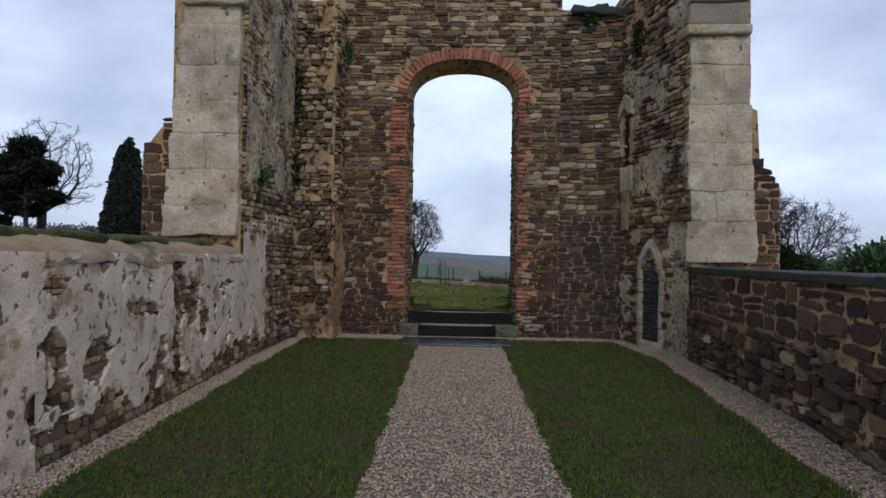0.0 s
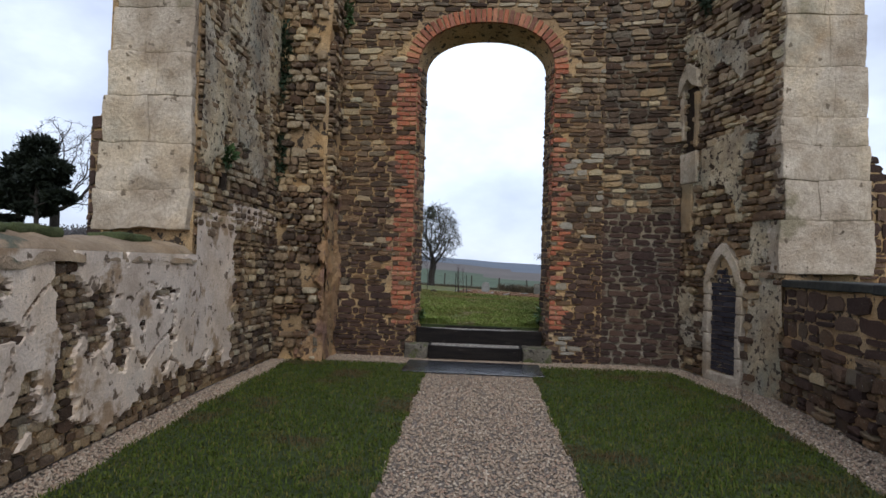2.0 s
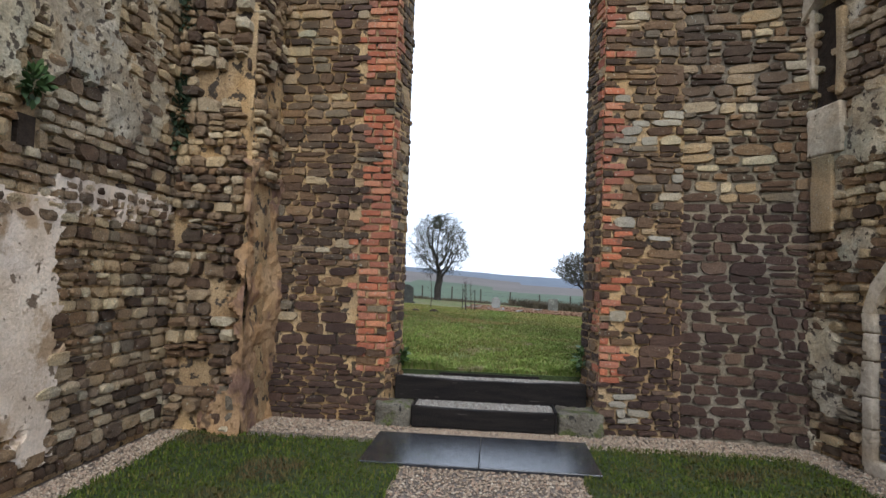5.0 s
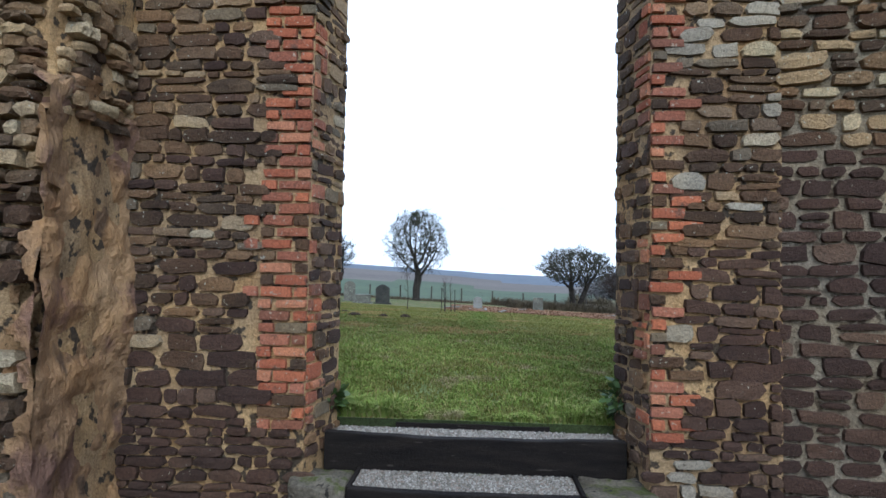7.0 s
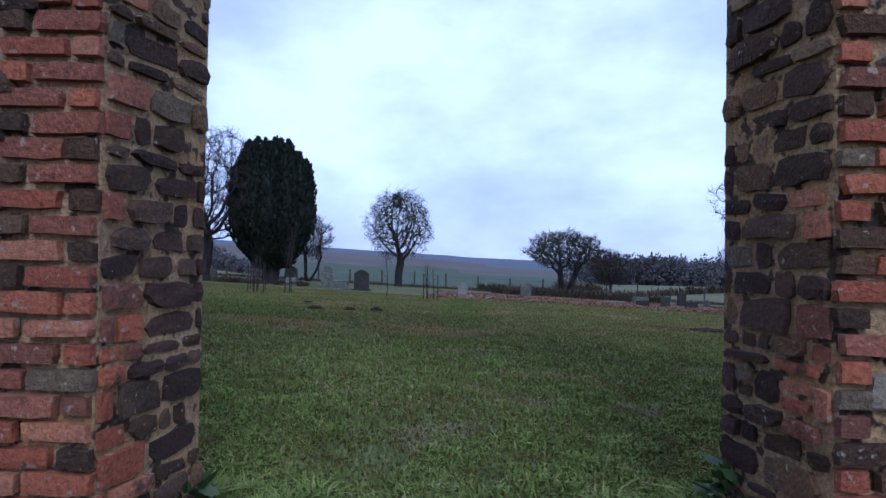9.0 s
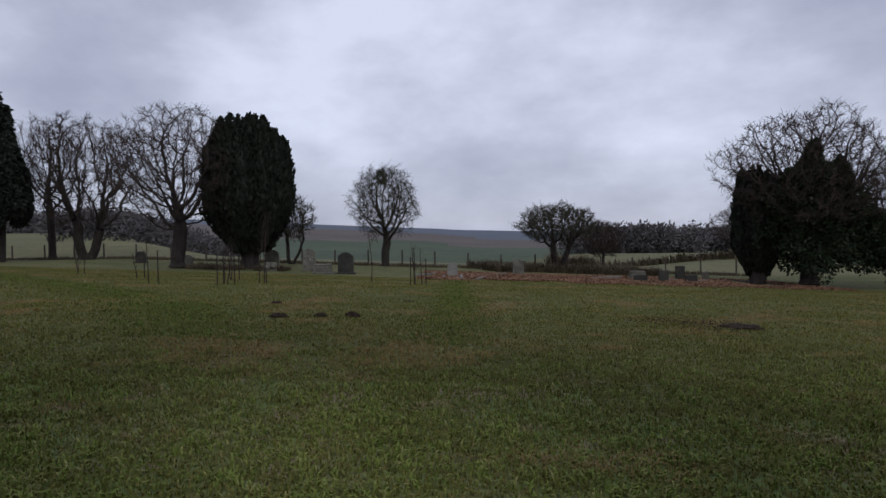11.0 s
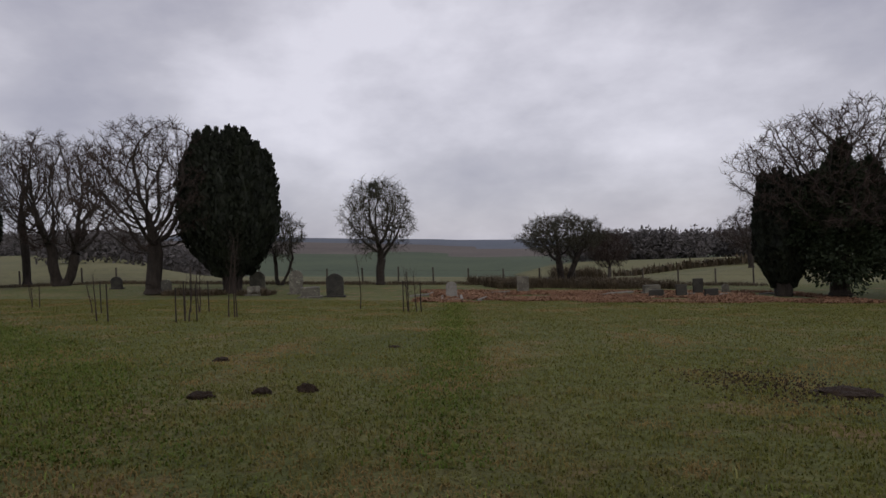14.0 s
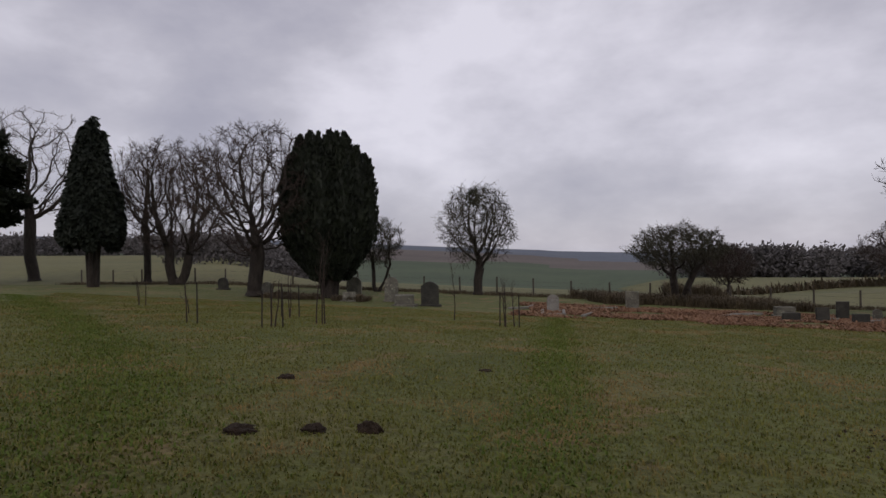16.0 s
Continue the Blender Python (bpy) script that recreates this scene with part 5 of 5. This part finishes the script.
for px, py, h, sd in ((-36.5, 47.5, 10.2, 31), (-40.5, 50.5, 9.4, 32)):
    clumps("pine_tree", px, py, h, [(0, 0, h - 0.6, 1.3, 0.9), (-1.2, 0.4, h - 1.8, 1.3, 0.7), (1.3, -0.2, h - 2.3, 1.5, 0.7), (0.2, 0.6, h - 3.2, 1.7, 0.6), (-1.8, 0, h - 4.0, 1.2, 0.5), (1.8, 0.2, h - 4.6, 1.2, 0.5), (-0.9, 0, h - 5.6, 1.0, 0.4)], sd,
           "dark flat-topped pine with a bare trunk", M_YEW, 0.32, 14000, 0.24)
clumps("laurel_bush", 12.6, 18.2, 2.2, [(0, 0, 1.0, 1.4, 1.1), (0.9, 0.5, 1.3, 1.2, 1.0), (1.9, 0, 1.1, 1.3, 1.2), (-0.8, 0.3, 0.7, 0.9, 0.8)], 41, "large rounded green bush beyond the low wall", M_BUSHLEAF, 0.16, 16000, 0.08, "bush")
clumps("ivy_tuft", -4.4, 51.0, 1, [(-0.25, 0, 6.1, 0.42, 0.5)], 43, "dark ivy tuft high in a bare tree", M_IVY, 0.14, 420, category="ivy")


# graves
def headstone(x, y, w, h, t, style, material, label, tilt=0.0, turn=0.0, kerb=False):
    z = ground_z(x, y) - 0.06
    root = empty("gravestone", label, "gravestone", (x, y, z), "gravestones")
    bm = bmesh.new()
    if style == "round":
        prof = [(-w / 2, 0), (w / 2, 0), (w / 2, h - w * 0.42)] + [(w / 2 * math.cos(a), h - w * 0.42 + w * 0.42 * math.sin(a)) for a in np.linspace(0.15, math.pi - 0.15, 9)] + [(-w / 2, h - w * 0.42)]
    elif style == "point":
        prof = [(-w / 2, 0), (w / 2, 0), (w / 2, h * 0.82), (w * 0.22, h * 0.96), (0, h), (-w * 0.22, h * 0.96), (-w / 2, h * 0.82)]
    else:
        prof = [(-w / 2, 0), (w / 2, 0), (w * 0.49, h), (-w * 0.49, h)]
    f = bm.faces.new([bm.verts.new((px, -t / 2, pz)) for px, pz in prof])
    ext = bmesh.ops.extrude_face_region(bm, geom=[f])
    for v in ext["geom"]:
        if isinstance(v, bmesh.types.BMVert):
            v.co.y = t / 2
    bmesh.ops.recalc_face_normals(bm, faces=bm.faces[:])
    bmesh.ops.bevel(bm, geom=bm.edges[:], offset=0.012, segments=1, affect="EDGES")
    ob = part("headstone", bm, material, root)
    ob.rotation_euler = (radians(tilt), 0, radians(turn))
    bm = bmesh.new()
    box(bm, -w * 0.62, w * 0.62, -t * 1.1, t * 1.1, -0.05, 0.14, 0.015)
    part("plinth", bm, material, root)
    if kerb:
        for x0, x1, y0, y1 in ((-0.48, -0.36, -1.8, -0.1), (0.36, 0.48, -1.8, -0.1), (-0.48, 0.48, -1.92, -1.8)):
            bm = bmesh.new()
            box(bm, x0, x1, y0, y1, 0.0, 0.2, 0.015)
            part("kerb", bm, M_GRAVEPALE, root)
    return root


headstone(-5.2, 40.2, 0.78, 1.16, 0.14, "point", M_GRAVEDARK, "dark upright gravestone with a shouldered pointed top", 2)
headstone(-7.5, 42.2, 0.66, 1.25, 0.12, "round", M_GRAVE, "pale grey round-topped gravestone", -3)
headstone(-6.2, 39.6, 0.85, 0.55, 0.32, "flat", M_GRAVE, "low leaning slab gravestone in the grass", 6, 12)
headstone(-10.3, 45.0, 0.82, 1.1, 0.12, "round", M_GRAVE, "mossy grey gravestone near the yew", 2)
headstone(-11.6, 44.6, 0.8, 0.42, 0.2, "flat", M_GRAVEDARK, "low dark gravestone below the yew", 0)
headstone(-9.2, 41.0, 0.6, 0.5, 0.2, "flat", M_GRAVE, "low broken gravestone in the grass", -8, 20)
headstone(0.1, 40.0, 0.50, 0.8, 0.12, "round", M_GRAVEPALE, "pale gravestone with a white stone kerb", -4, 0, True)
headstone(3.8, 44.0, 0.62, 0.9, 0.12, "flat", M_GRAVE, "square lichened gravestone in dead bracken", 3)
headstone(10.2, 43.3, 0.8, 0.5, 0.4, "flat", M_GRAVE, "stepped grey tomb base in bracken", 0)
headstone(9.6, 40.9, 0.66, 0.42, 0.16, "flat", M_GRAVEDARK, "small dark gravestone in bracken", 5)
headstone(10.9, 41.2, 0.5, 0.66, 0.12, "flat", M_GRAVEDARK, "small dark upright gravestone in bracken", -4)
headstone(12.4, 43.0, 0.5, 0.86, 0.12, "flat", M_GRAVEDARK, "tall narrow dark upright gravestone", 2)
headstone(12.2, 41.0, 0.6, 0.45, 0.2, "flat", M_GRAVEDARK, "squat dark gravestone in bracken", 0)
headstone(14.0, 43.5, 0.36, 0.55, 0.12, "round", M_GRAVE, "small round-topped gravestone by the yew", 0)
headstone(-14.5, 43.4, 0.55, 0.7, 0.14, "round", M_GRAVE, "mossy gravestone near the oak", -5)
headstone(-18.2, 45.5, 0.6, 0.75, 0.14, "round", M_GRAVEDARK, "dark gravestone beside the oak", 4)

for i, (kx, ky, ln, an) in enumerate(((1.4, 38.6, 1.3, 70), (2.3, 43.0, 1.6, 20), (7.6, 42.0, 1.2, 40), (8.6, 43.2, 1.5, 15), (-1.4, 41.0, 1.0, 30), (-0.9, 42.2, 0.9, 80), (11.5, 42.4, 1.1, 10), (13.1, 42.0, 0.9, 30), (16.0, 43.0, 1.2, 5))):
    bm = bmesh.new()
    box(bm, -ln / 2, ln / 2, -0.05, 0.05, 0, 0.10, 0.02)
    ob = part("grave_kerb", bm, M_GRAVEPALE)
    ob.matrix_world = pose(kx, ky, ground_z(kx, ky) + 0.0, 0, 0, an)
    tagged(ob, "pale fallen grave kerb lying in bracken", "grave kerb", "grave kerbs")

# fence
for i in range(30):
    fx = -34 + i * 2.35
    fy = 53.0 + 0.4 * math.sin(i)
    root = empty("fence_post", "weathered round timber fence post", "fence post", (fx, fy, ground_z(fx, fy) - 0.1), "field fence posts")
    wood = ([], [])
    tube(wood[0], wood[1], Vector((0, 0, 0)), Vector((0.02 * math.sin(i * 3), 0, 1.18 + 0.06 * math.sin(i * 5))), 0.06, 0.055, 7)
    n = len(wood[0])
    wood[1].append(tuple(range(n - 7, n)))
    sheet("post", wood[0], wood[1], M_POST, root)
wires = ([], [])
for h in (0.45, 0.75, 1.0):
    for i in range(29):
        xa, xb = -34 + i * 2.35, -34 + (i + 1) * 2.35
        ya, yb = 53.0 + 0.4 * math.sin(i), 53.0 + 0.4 * math.sin(i + 1)
        tube(wires[0], wires[1], Vector((xa, ya - 0.06, ground_z(xa, ya) - 0.1 + h)), Vector((xb, yb - 0.06, ground_z(xb, yb) - 0.1 + h)), 0.003, 0.003, 3)
tagged(sheet("fence_wire", wires[0], wires[1], M_POST), "thin wire strung along the field fence", "wire")

# young trees and stakes
def sapling(x, y, h, seed, label, n=1, bushy=False, stakes=0):
    rng = random.Random(seed)
    root = empty("sapling", label, "sapling", (x, y, ground_z(x, y) - 0.04), "planted saplings")
    vs, fs = [], []
    for s in range(n):
        a = Vector((rng.uniform(-0.15, 0.15) * (n > 1), rng.uniform(-0.15, 0.15) * (n > 1), 0))
        d = Vector((rng.uniform(-0.12, 0.12), rng.uniform(-0.1, 0.1), 1)).normalized()
        r = 0.022
        for i in range(7):
            b = a + d * h / 7 * rng.uniform(0.85, 1.05)
            tube(vs, fs, a, b, r, r * 0.85, 5)
            a, r = b, r * 0.85
            d = (d + Vector((rng.uniform(-0.1, 0.1), rng.uniform(-0.1, 0.1), 0.1))).normalized()
            if i >= 2:
                for _ in range(3 if bushy else 2):
                    e = Vector((rng.uniform(-1, 1), rng.uniform(-1, 1), rng.uniform(0.4, 1.4))).normalized()
                    c = a + e * h * rng.uniform(0.08, 0.2)
                    tube(vs, fs, a, c, r * 0.5, r * 0.25, 3)
                    tube(vs, fs, c, c + (e + Vector((rng.uniform(-0.5, 0.5), rng.uniform(-0.5, 0.5), 0.3))) * h * 0.07, r * 0.25, r * 0.12, 3)
    sheet("stem", vs, fs, M_TWIG, root)
    for s in range(stakes):
        wood = ([], [])
        t = 2 * math.pi * s / max(1, stakes)
        tube(wood[0], wood[1], Vector((0.28 * math.cos(t), 0.28 * math.sin(t), 0)), Vector((0.27 * math.cos(t), 0.27 * math.sin(t), 0.98 + 0.08 * math.sin(s * 2))), 0.019, 0.017, 6)
        wood[1].append(tuple(range(6, 12)))
        sheet("stake", wood[0], wood[1], M_BARK, root, "thin dark timber stake")


sapling(-3.05, 33.6, 1.95, 1, "thin bare sapling standing in the grass")
sapling(-1.15, 31.9, 1.35, 2, "bushy bare sapling with timber stakes", 4, True, 2)
sapling(-14.4, 33.6, 0.95, 3, "small russet sapling in the grass", 3, True)
sapling(-8.8, 27.9, 1.3, 4, "thin bare sapling in the grass", 1, False, 1)
sapling(-6.6, 28.0, 1.2, 5, "bare sapling ringed by three timber stakes", 2, False, 3)
sapling(-6.0, 29.4, 2.3, 6, "young bare branching sapling", 3, True)
sapling(-10.8, 31.0, 1.0, 7, "thin bare sapling in the grass", 1, False, 1)
sapling(-7.6, 31.2, 1.4, 8, "bare sapling with a stake", 2, True, 2)

# molehills and the turned earth
def mound(name, x, y, w, h, seed, label, category):
    rng = random.Random(seed)
    bm = bmesh.new()
    bmesh.ops.create_icosphere(bm, subdivisions=4, radius=1.0)
    for v in list(bm.verts):
        if v.co.z < -0.15:
            v.co.z = -0.15
        k = 1 + 0.35 * noise.noise(v.co * 2.2 + Vector((seed * 3.1, 0, 0))) + 0.22 * noise.noise(v.co * 7 + Vector((seed, 0, 0)))
        v.co = Vector((v.co.x * w / 2 * k, v.co.y * w / 2 * k * 0.8, v.co.z * h * k))
    ob = part(name, bm, M_EARTHSHADE, smooth=True)
    ob.location = (x, y, ground_z(x, y))
    return tagged(ob, label, category, "molehills" if name == "molehill" else "")


for i, (mx_, my_, w, h) in enumerate(((-2.45, 19.0, 0.27, 0.06), (-1.88, 19.2, 0.20, 0.06), (-1.45, 19.35, 0.22, 0.08), (-3.2, 21.5, 0.22, 0.05), (-0.9, 23.2, 0.22, 0.03))):
    mound("molehill", mx_, my_, w, h, i + 1, "fresh dark crumbly molehill in the grass", "molehill")
mound("turned_earth", 4.15, 19.3, 0.62, 0.07, 9, "patch of dark turned earth in the grass", "earth patch")
r_ = np.random.default_rng(77)
cl = []
for i in range(1100):
    cl.append((3.8 + r_.normal(0, 0.5), 19.9 + r_.normal(0, 0.6)))
cv, cf = [], []
for cx_, cy_ in cl:
    s_ = r_.uniform(0.008, 0.024)
    gz = ground_z(cx_, cy_)
    b_ = len(cv)
    cv += [(cx_ + s_, cy_, gz), (cx_, cy_ + s_, gz), (cx_ - s_, cy_, gz), (cx_, cy_ - s_, gz), (cx_ + 0.3 * s_, cy_, gz + s_ * 1.1)]
    cf += [(b_, b_ + 1, b_ + 4), (b_ + 1, b_ + 2, b_ + 4), (b_ + 2, b_ + 3, b_ + 4), (b_ + 3, b_, b_ + 4)]
tagged(sheet("earth_clods", cv, cf, M_EARTHSHADE), "scattered dark earth clods in thin grass", "earth clods", kind="stuff")


# rough growth
def scrub(name, n, area, hs, material, label, category, seed, width=0.012, lean=0.9):
    r = np.random.default_rng(seed)
    pts = []
    while len(pts) < n:
        x, y = r.uniform(area[0], area[1]), r.uniform(area[2], area[3])
        if noise.noise(Vector((x * 0.35, y * 0.5, seed))) > area[4]:
            pts.append((x, y, ground_z(x, y)))
    hh = np.array([hs * (0.75 + 0.5 * noise.noise(Vector((p[0] * 0.9 / hs, p[1] * 0.9 / hs, 6.0)))) for p in pts])
    ob = blades(name, material, np.array(pts), hh, None, width, seed, lean)
    return tagged(ob, label, category, kind="stuff")


scrub("dead_bracken", 26000, (-1.5, 18.0, 37.0, 45.0, -0.25), 0.16, M_BRACKEN, "flattened rust-brown dead bracken between graves", "bracken", 101, 0.035, 2.5)
scrub("bramble_scrub", 16000, (1.2, 13.0, 47.0, 53.5, -0.2), 0.75, M_BRAMBLE, "grey-brown bramble scrub along the fence", "brambles", 102, 0.014, 1.2)
scrub("rough_grass", 14000, (-34, 20, 50.5, 53.6, -0.3), 0.32, M_BRAMBLE, "rough dead grass along the fence line", "rough grass", 103, 0.012, 1.0)
scrub("bramble_scrub", 3500, (-13.5, -8.5, 40.8, 43.2, -0.15), 0.38, M_BRAMBLE, "low brambles round the foot of the yew", "brambles", 104, 0.016, 1.4)


def field_grass(name, n, x0, x1, y0, y1, h, width, seed):
    r = np.random.default_rng(seed)
    t = r.uniform(0, 1, n)
    x, y = r.uniform(x0, x1, n), y0 + (y1 - y0) * ((1 - np.sqrt(1 - t)) if y0 < 12 else np.sqrt(t))
    x *= 0.35 + 0.65 * (y - y0) / (y1 - y0)
    z = np.array([ground_z(a, b) for a, b in zip(x, y)])
    hh = h * np.array([0.7 + 0.7 * max(0, 0.5 + noise.noise(Vector((a * 2.1, b * 2.1, 8.0)))) for a, b in zip(x, y)])
    ob = blades(name, M_FIELD, np.stack([x, y, z], 1), hh, None, width, seed, 2.0)
    tagged(ob, "rough damp meadow grass with yellowed blades", "grass", kind="stuff")


def exposure_lifted_grass(n, seed):
    """Tufty grass on the bank behind the end wall, its green brightened in place of exposure, thin where feet have worn
    it, thinning out into the meadow.
    """
    r = np.random.default_rng(seed)
    pts, hs = [], []
    while len(pts) < n:
        y = 11.29 + 5.6 * r.uniform(0, 1) ** 1.5
        x = r.uniform(-1, 1) * (1.6 + (y - 11.2) * 0.95)
        worn = noise2(x, y, 1.3, 61) + (0.35 if abs(x) < 0.7 and y < 13.5 else 0)
        if r.uniform(-0.5, 0.9) < worn or r.uniform(14.2, 17) < y:
            continue
        edge = abs(x) > 0.52 and y < 11.5
        pts.append((x, y, ground_z(x, y)))
        hs.append((0.10 if edge else 0.036) * (0.55 + 1.1 * max(0, 0.5 + noise2(x, y, 4.5, 62))))
    ob = blades("bank_grass", M_LIFTED, np.array(pts), np.array(hs), None, 0.0052, seed, 1.3)
    tagged(ob, "tufty fresh green grass with worn muddy gaps", "grass", kind="stuff")


exposure_lifted_grass(90000, 205)
field_grass("meadow_grass", 200000, -11, 11, 11.28, 25.0, 0.034, 0.0044, 201)
field_grass("meadow_grass", 190000, -22, 22, 14.0, 38.0, 0.042, 0.007, 202)


def track(points, width, n, seed, label):
    """Greener trodden line through the meadow."""
    r = np.random.default_rng(seed)
    ys = r.uniform(points[0][1], points[-1][1], n)
    xs = np.interp(ys, [p[1] for p in points], [p[0] for p in points]) + r.normal(0, width / 2, n)
    z = np.array([ground_z(a, b) for a, b in zip(xs, ys)])
    ob = blades("trodden_grass", M_TRACK, np.stack([xs, ys, z], 1), np.full(n, 0.045), None, 0.008, seed, 2.2)
    tagged(ob, label, "grass", kind="stuff")


track([(0.0, 17.0), (0.1, 25.0), (0.2, 36.5)], 0.6, 9000, 211, "greener trodden line of grass across the meadow")
track([(-2.6, 17.0), (-5.5, 21.5), (-9.0, 25.0), (-22.0, 36.0)], 1.3, 17000, 212, "dark trodden grass track curving through the meadow")

# far woods
def woods(n, region, size, seed, label):
    """Far winter woodland: overlapping airy crowns of twig sprays."""
    r = np.random.default_rng(seed)
    pts, nrm = [], []
    for _ in range(n):
        x, y = r.uniform(region[0], region[1]), r.uniform(region[2], region[3])
        d = r.normal(0, 1, (420, 3))
        d *= (r.uniform(0.05, 1, (420, 1)) ** 0.6) / np.linalg.norm(d, axis=1)[:, None]
        nrm.append(d)
        pts.append(d * np.array([size * 0.6, size * 0.6, size * 0.52]) * r.uniform(0.8, 1.15) + np.array([x, y, ground_z(x, y) + size * 0.5]))
    pts = np.concatenate(pts)
    # sprays carry the paled colour that paints haze over the wood
    v, f = leaf_cloud(pts, np.concatenate(nrm), size * 0.10, r, 0.1)
    tagged(sheet("woodland", v, f, M_HAZEWOODS), label, "woodland", kind="stuff")


woods(380, (55, 330, 235, 320), 12.0, 301, "dark bare winter woodland across the meadow")
woods(320, (-330, -85, 195, 290), 9.0, 302, "dark bare winter woodland on the far slope")
woods(60, (-62, -38, 100, 135), 5.0, 303, "brown scrubby wood below the pale field")
scrub("hedgerow", 900, (26, 52, 108, 112, -2), 1.9, M_BRAMBLE, "low dark hedge in the meadow", "hedge", 304, 0.12, 1.2)
scrub("hedgerow", 1500, (8.5, 12.5, 60.0, 64.0, -2), 1.5, M_BRAMBLE, "tangled scrub beyond the fence", "scrub", 305, 0.03, 1.2)


# plants rooted in the masonry
def wall_plant(x, y, z, r, h, seed, label, material):
    rg = np.random.default_rng(seed)
    n = int(9000 * r * h) + 40
    d = rg.normal(0, 1, (n, 3))
    d /= np.linalg.norm(d, axis=1)[:, None]
    pts = d * rg.uniform(0.3, 1, (n, 1)) * np.array([r, r, h])
    v, f = leaf_cloud(pts, d, 0.07, rg, 0.1)
    ob = sheet("wall_plant", v, f, material)
    ob.location = (x, y, z)
    tagged(ob, label, "plant", "wall plants")


wall_plant(-2.22, 10.70, 5.3, 0.12, 0.28, 1, "dark green fern rooted high in the masonry", M_BUSHLEAF)
wall_plant(-2.92, 10.00, 4.3, 0.10, 0.7, 2, "dark green ivy growing in the wall's corner", M_IVY)
wall_plant(-2.94, 10.00, 2.9, 0.08, 0.4, 3, "dark green ivy growing in the wall's corner", M_IVY)
wall_plant(-2.90, 8.22, 2.62, 0.08, 0.12, 4, "small green plant above a putlog hole", M_BUSHLEAF)
wall_plant(2.35, 10.66, 5.9, 0.14, 0.14, 5, "small green plant on the broken wall top", M_BUSHLEAF)
wall_plant(3.05, 10.0, 5.3, 0.10, 0.35, 6, "mossy growth hanging on the upper wall", M_IVY)
wall_plant(-1.00, 11.20, 0.62, 0.10, 0.10, 7, "green weeds at the foot of the jamb", M_BUSHLEAF)
wall_plant(1.00, 11.22, 0.66, 0.10, 0.14, 8, "green weeds at the foot of the jamb", M_BUSHLEAF)
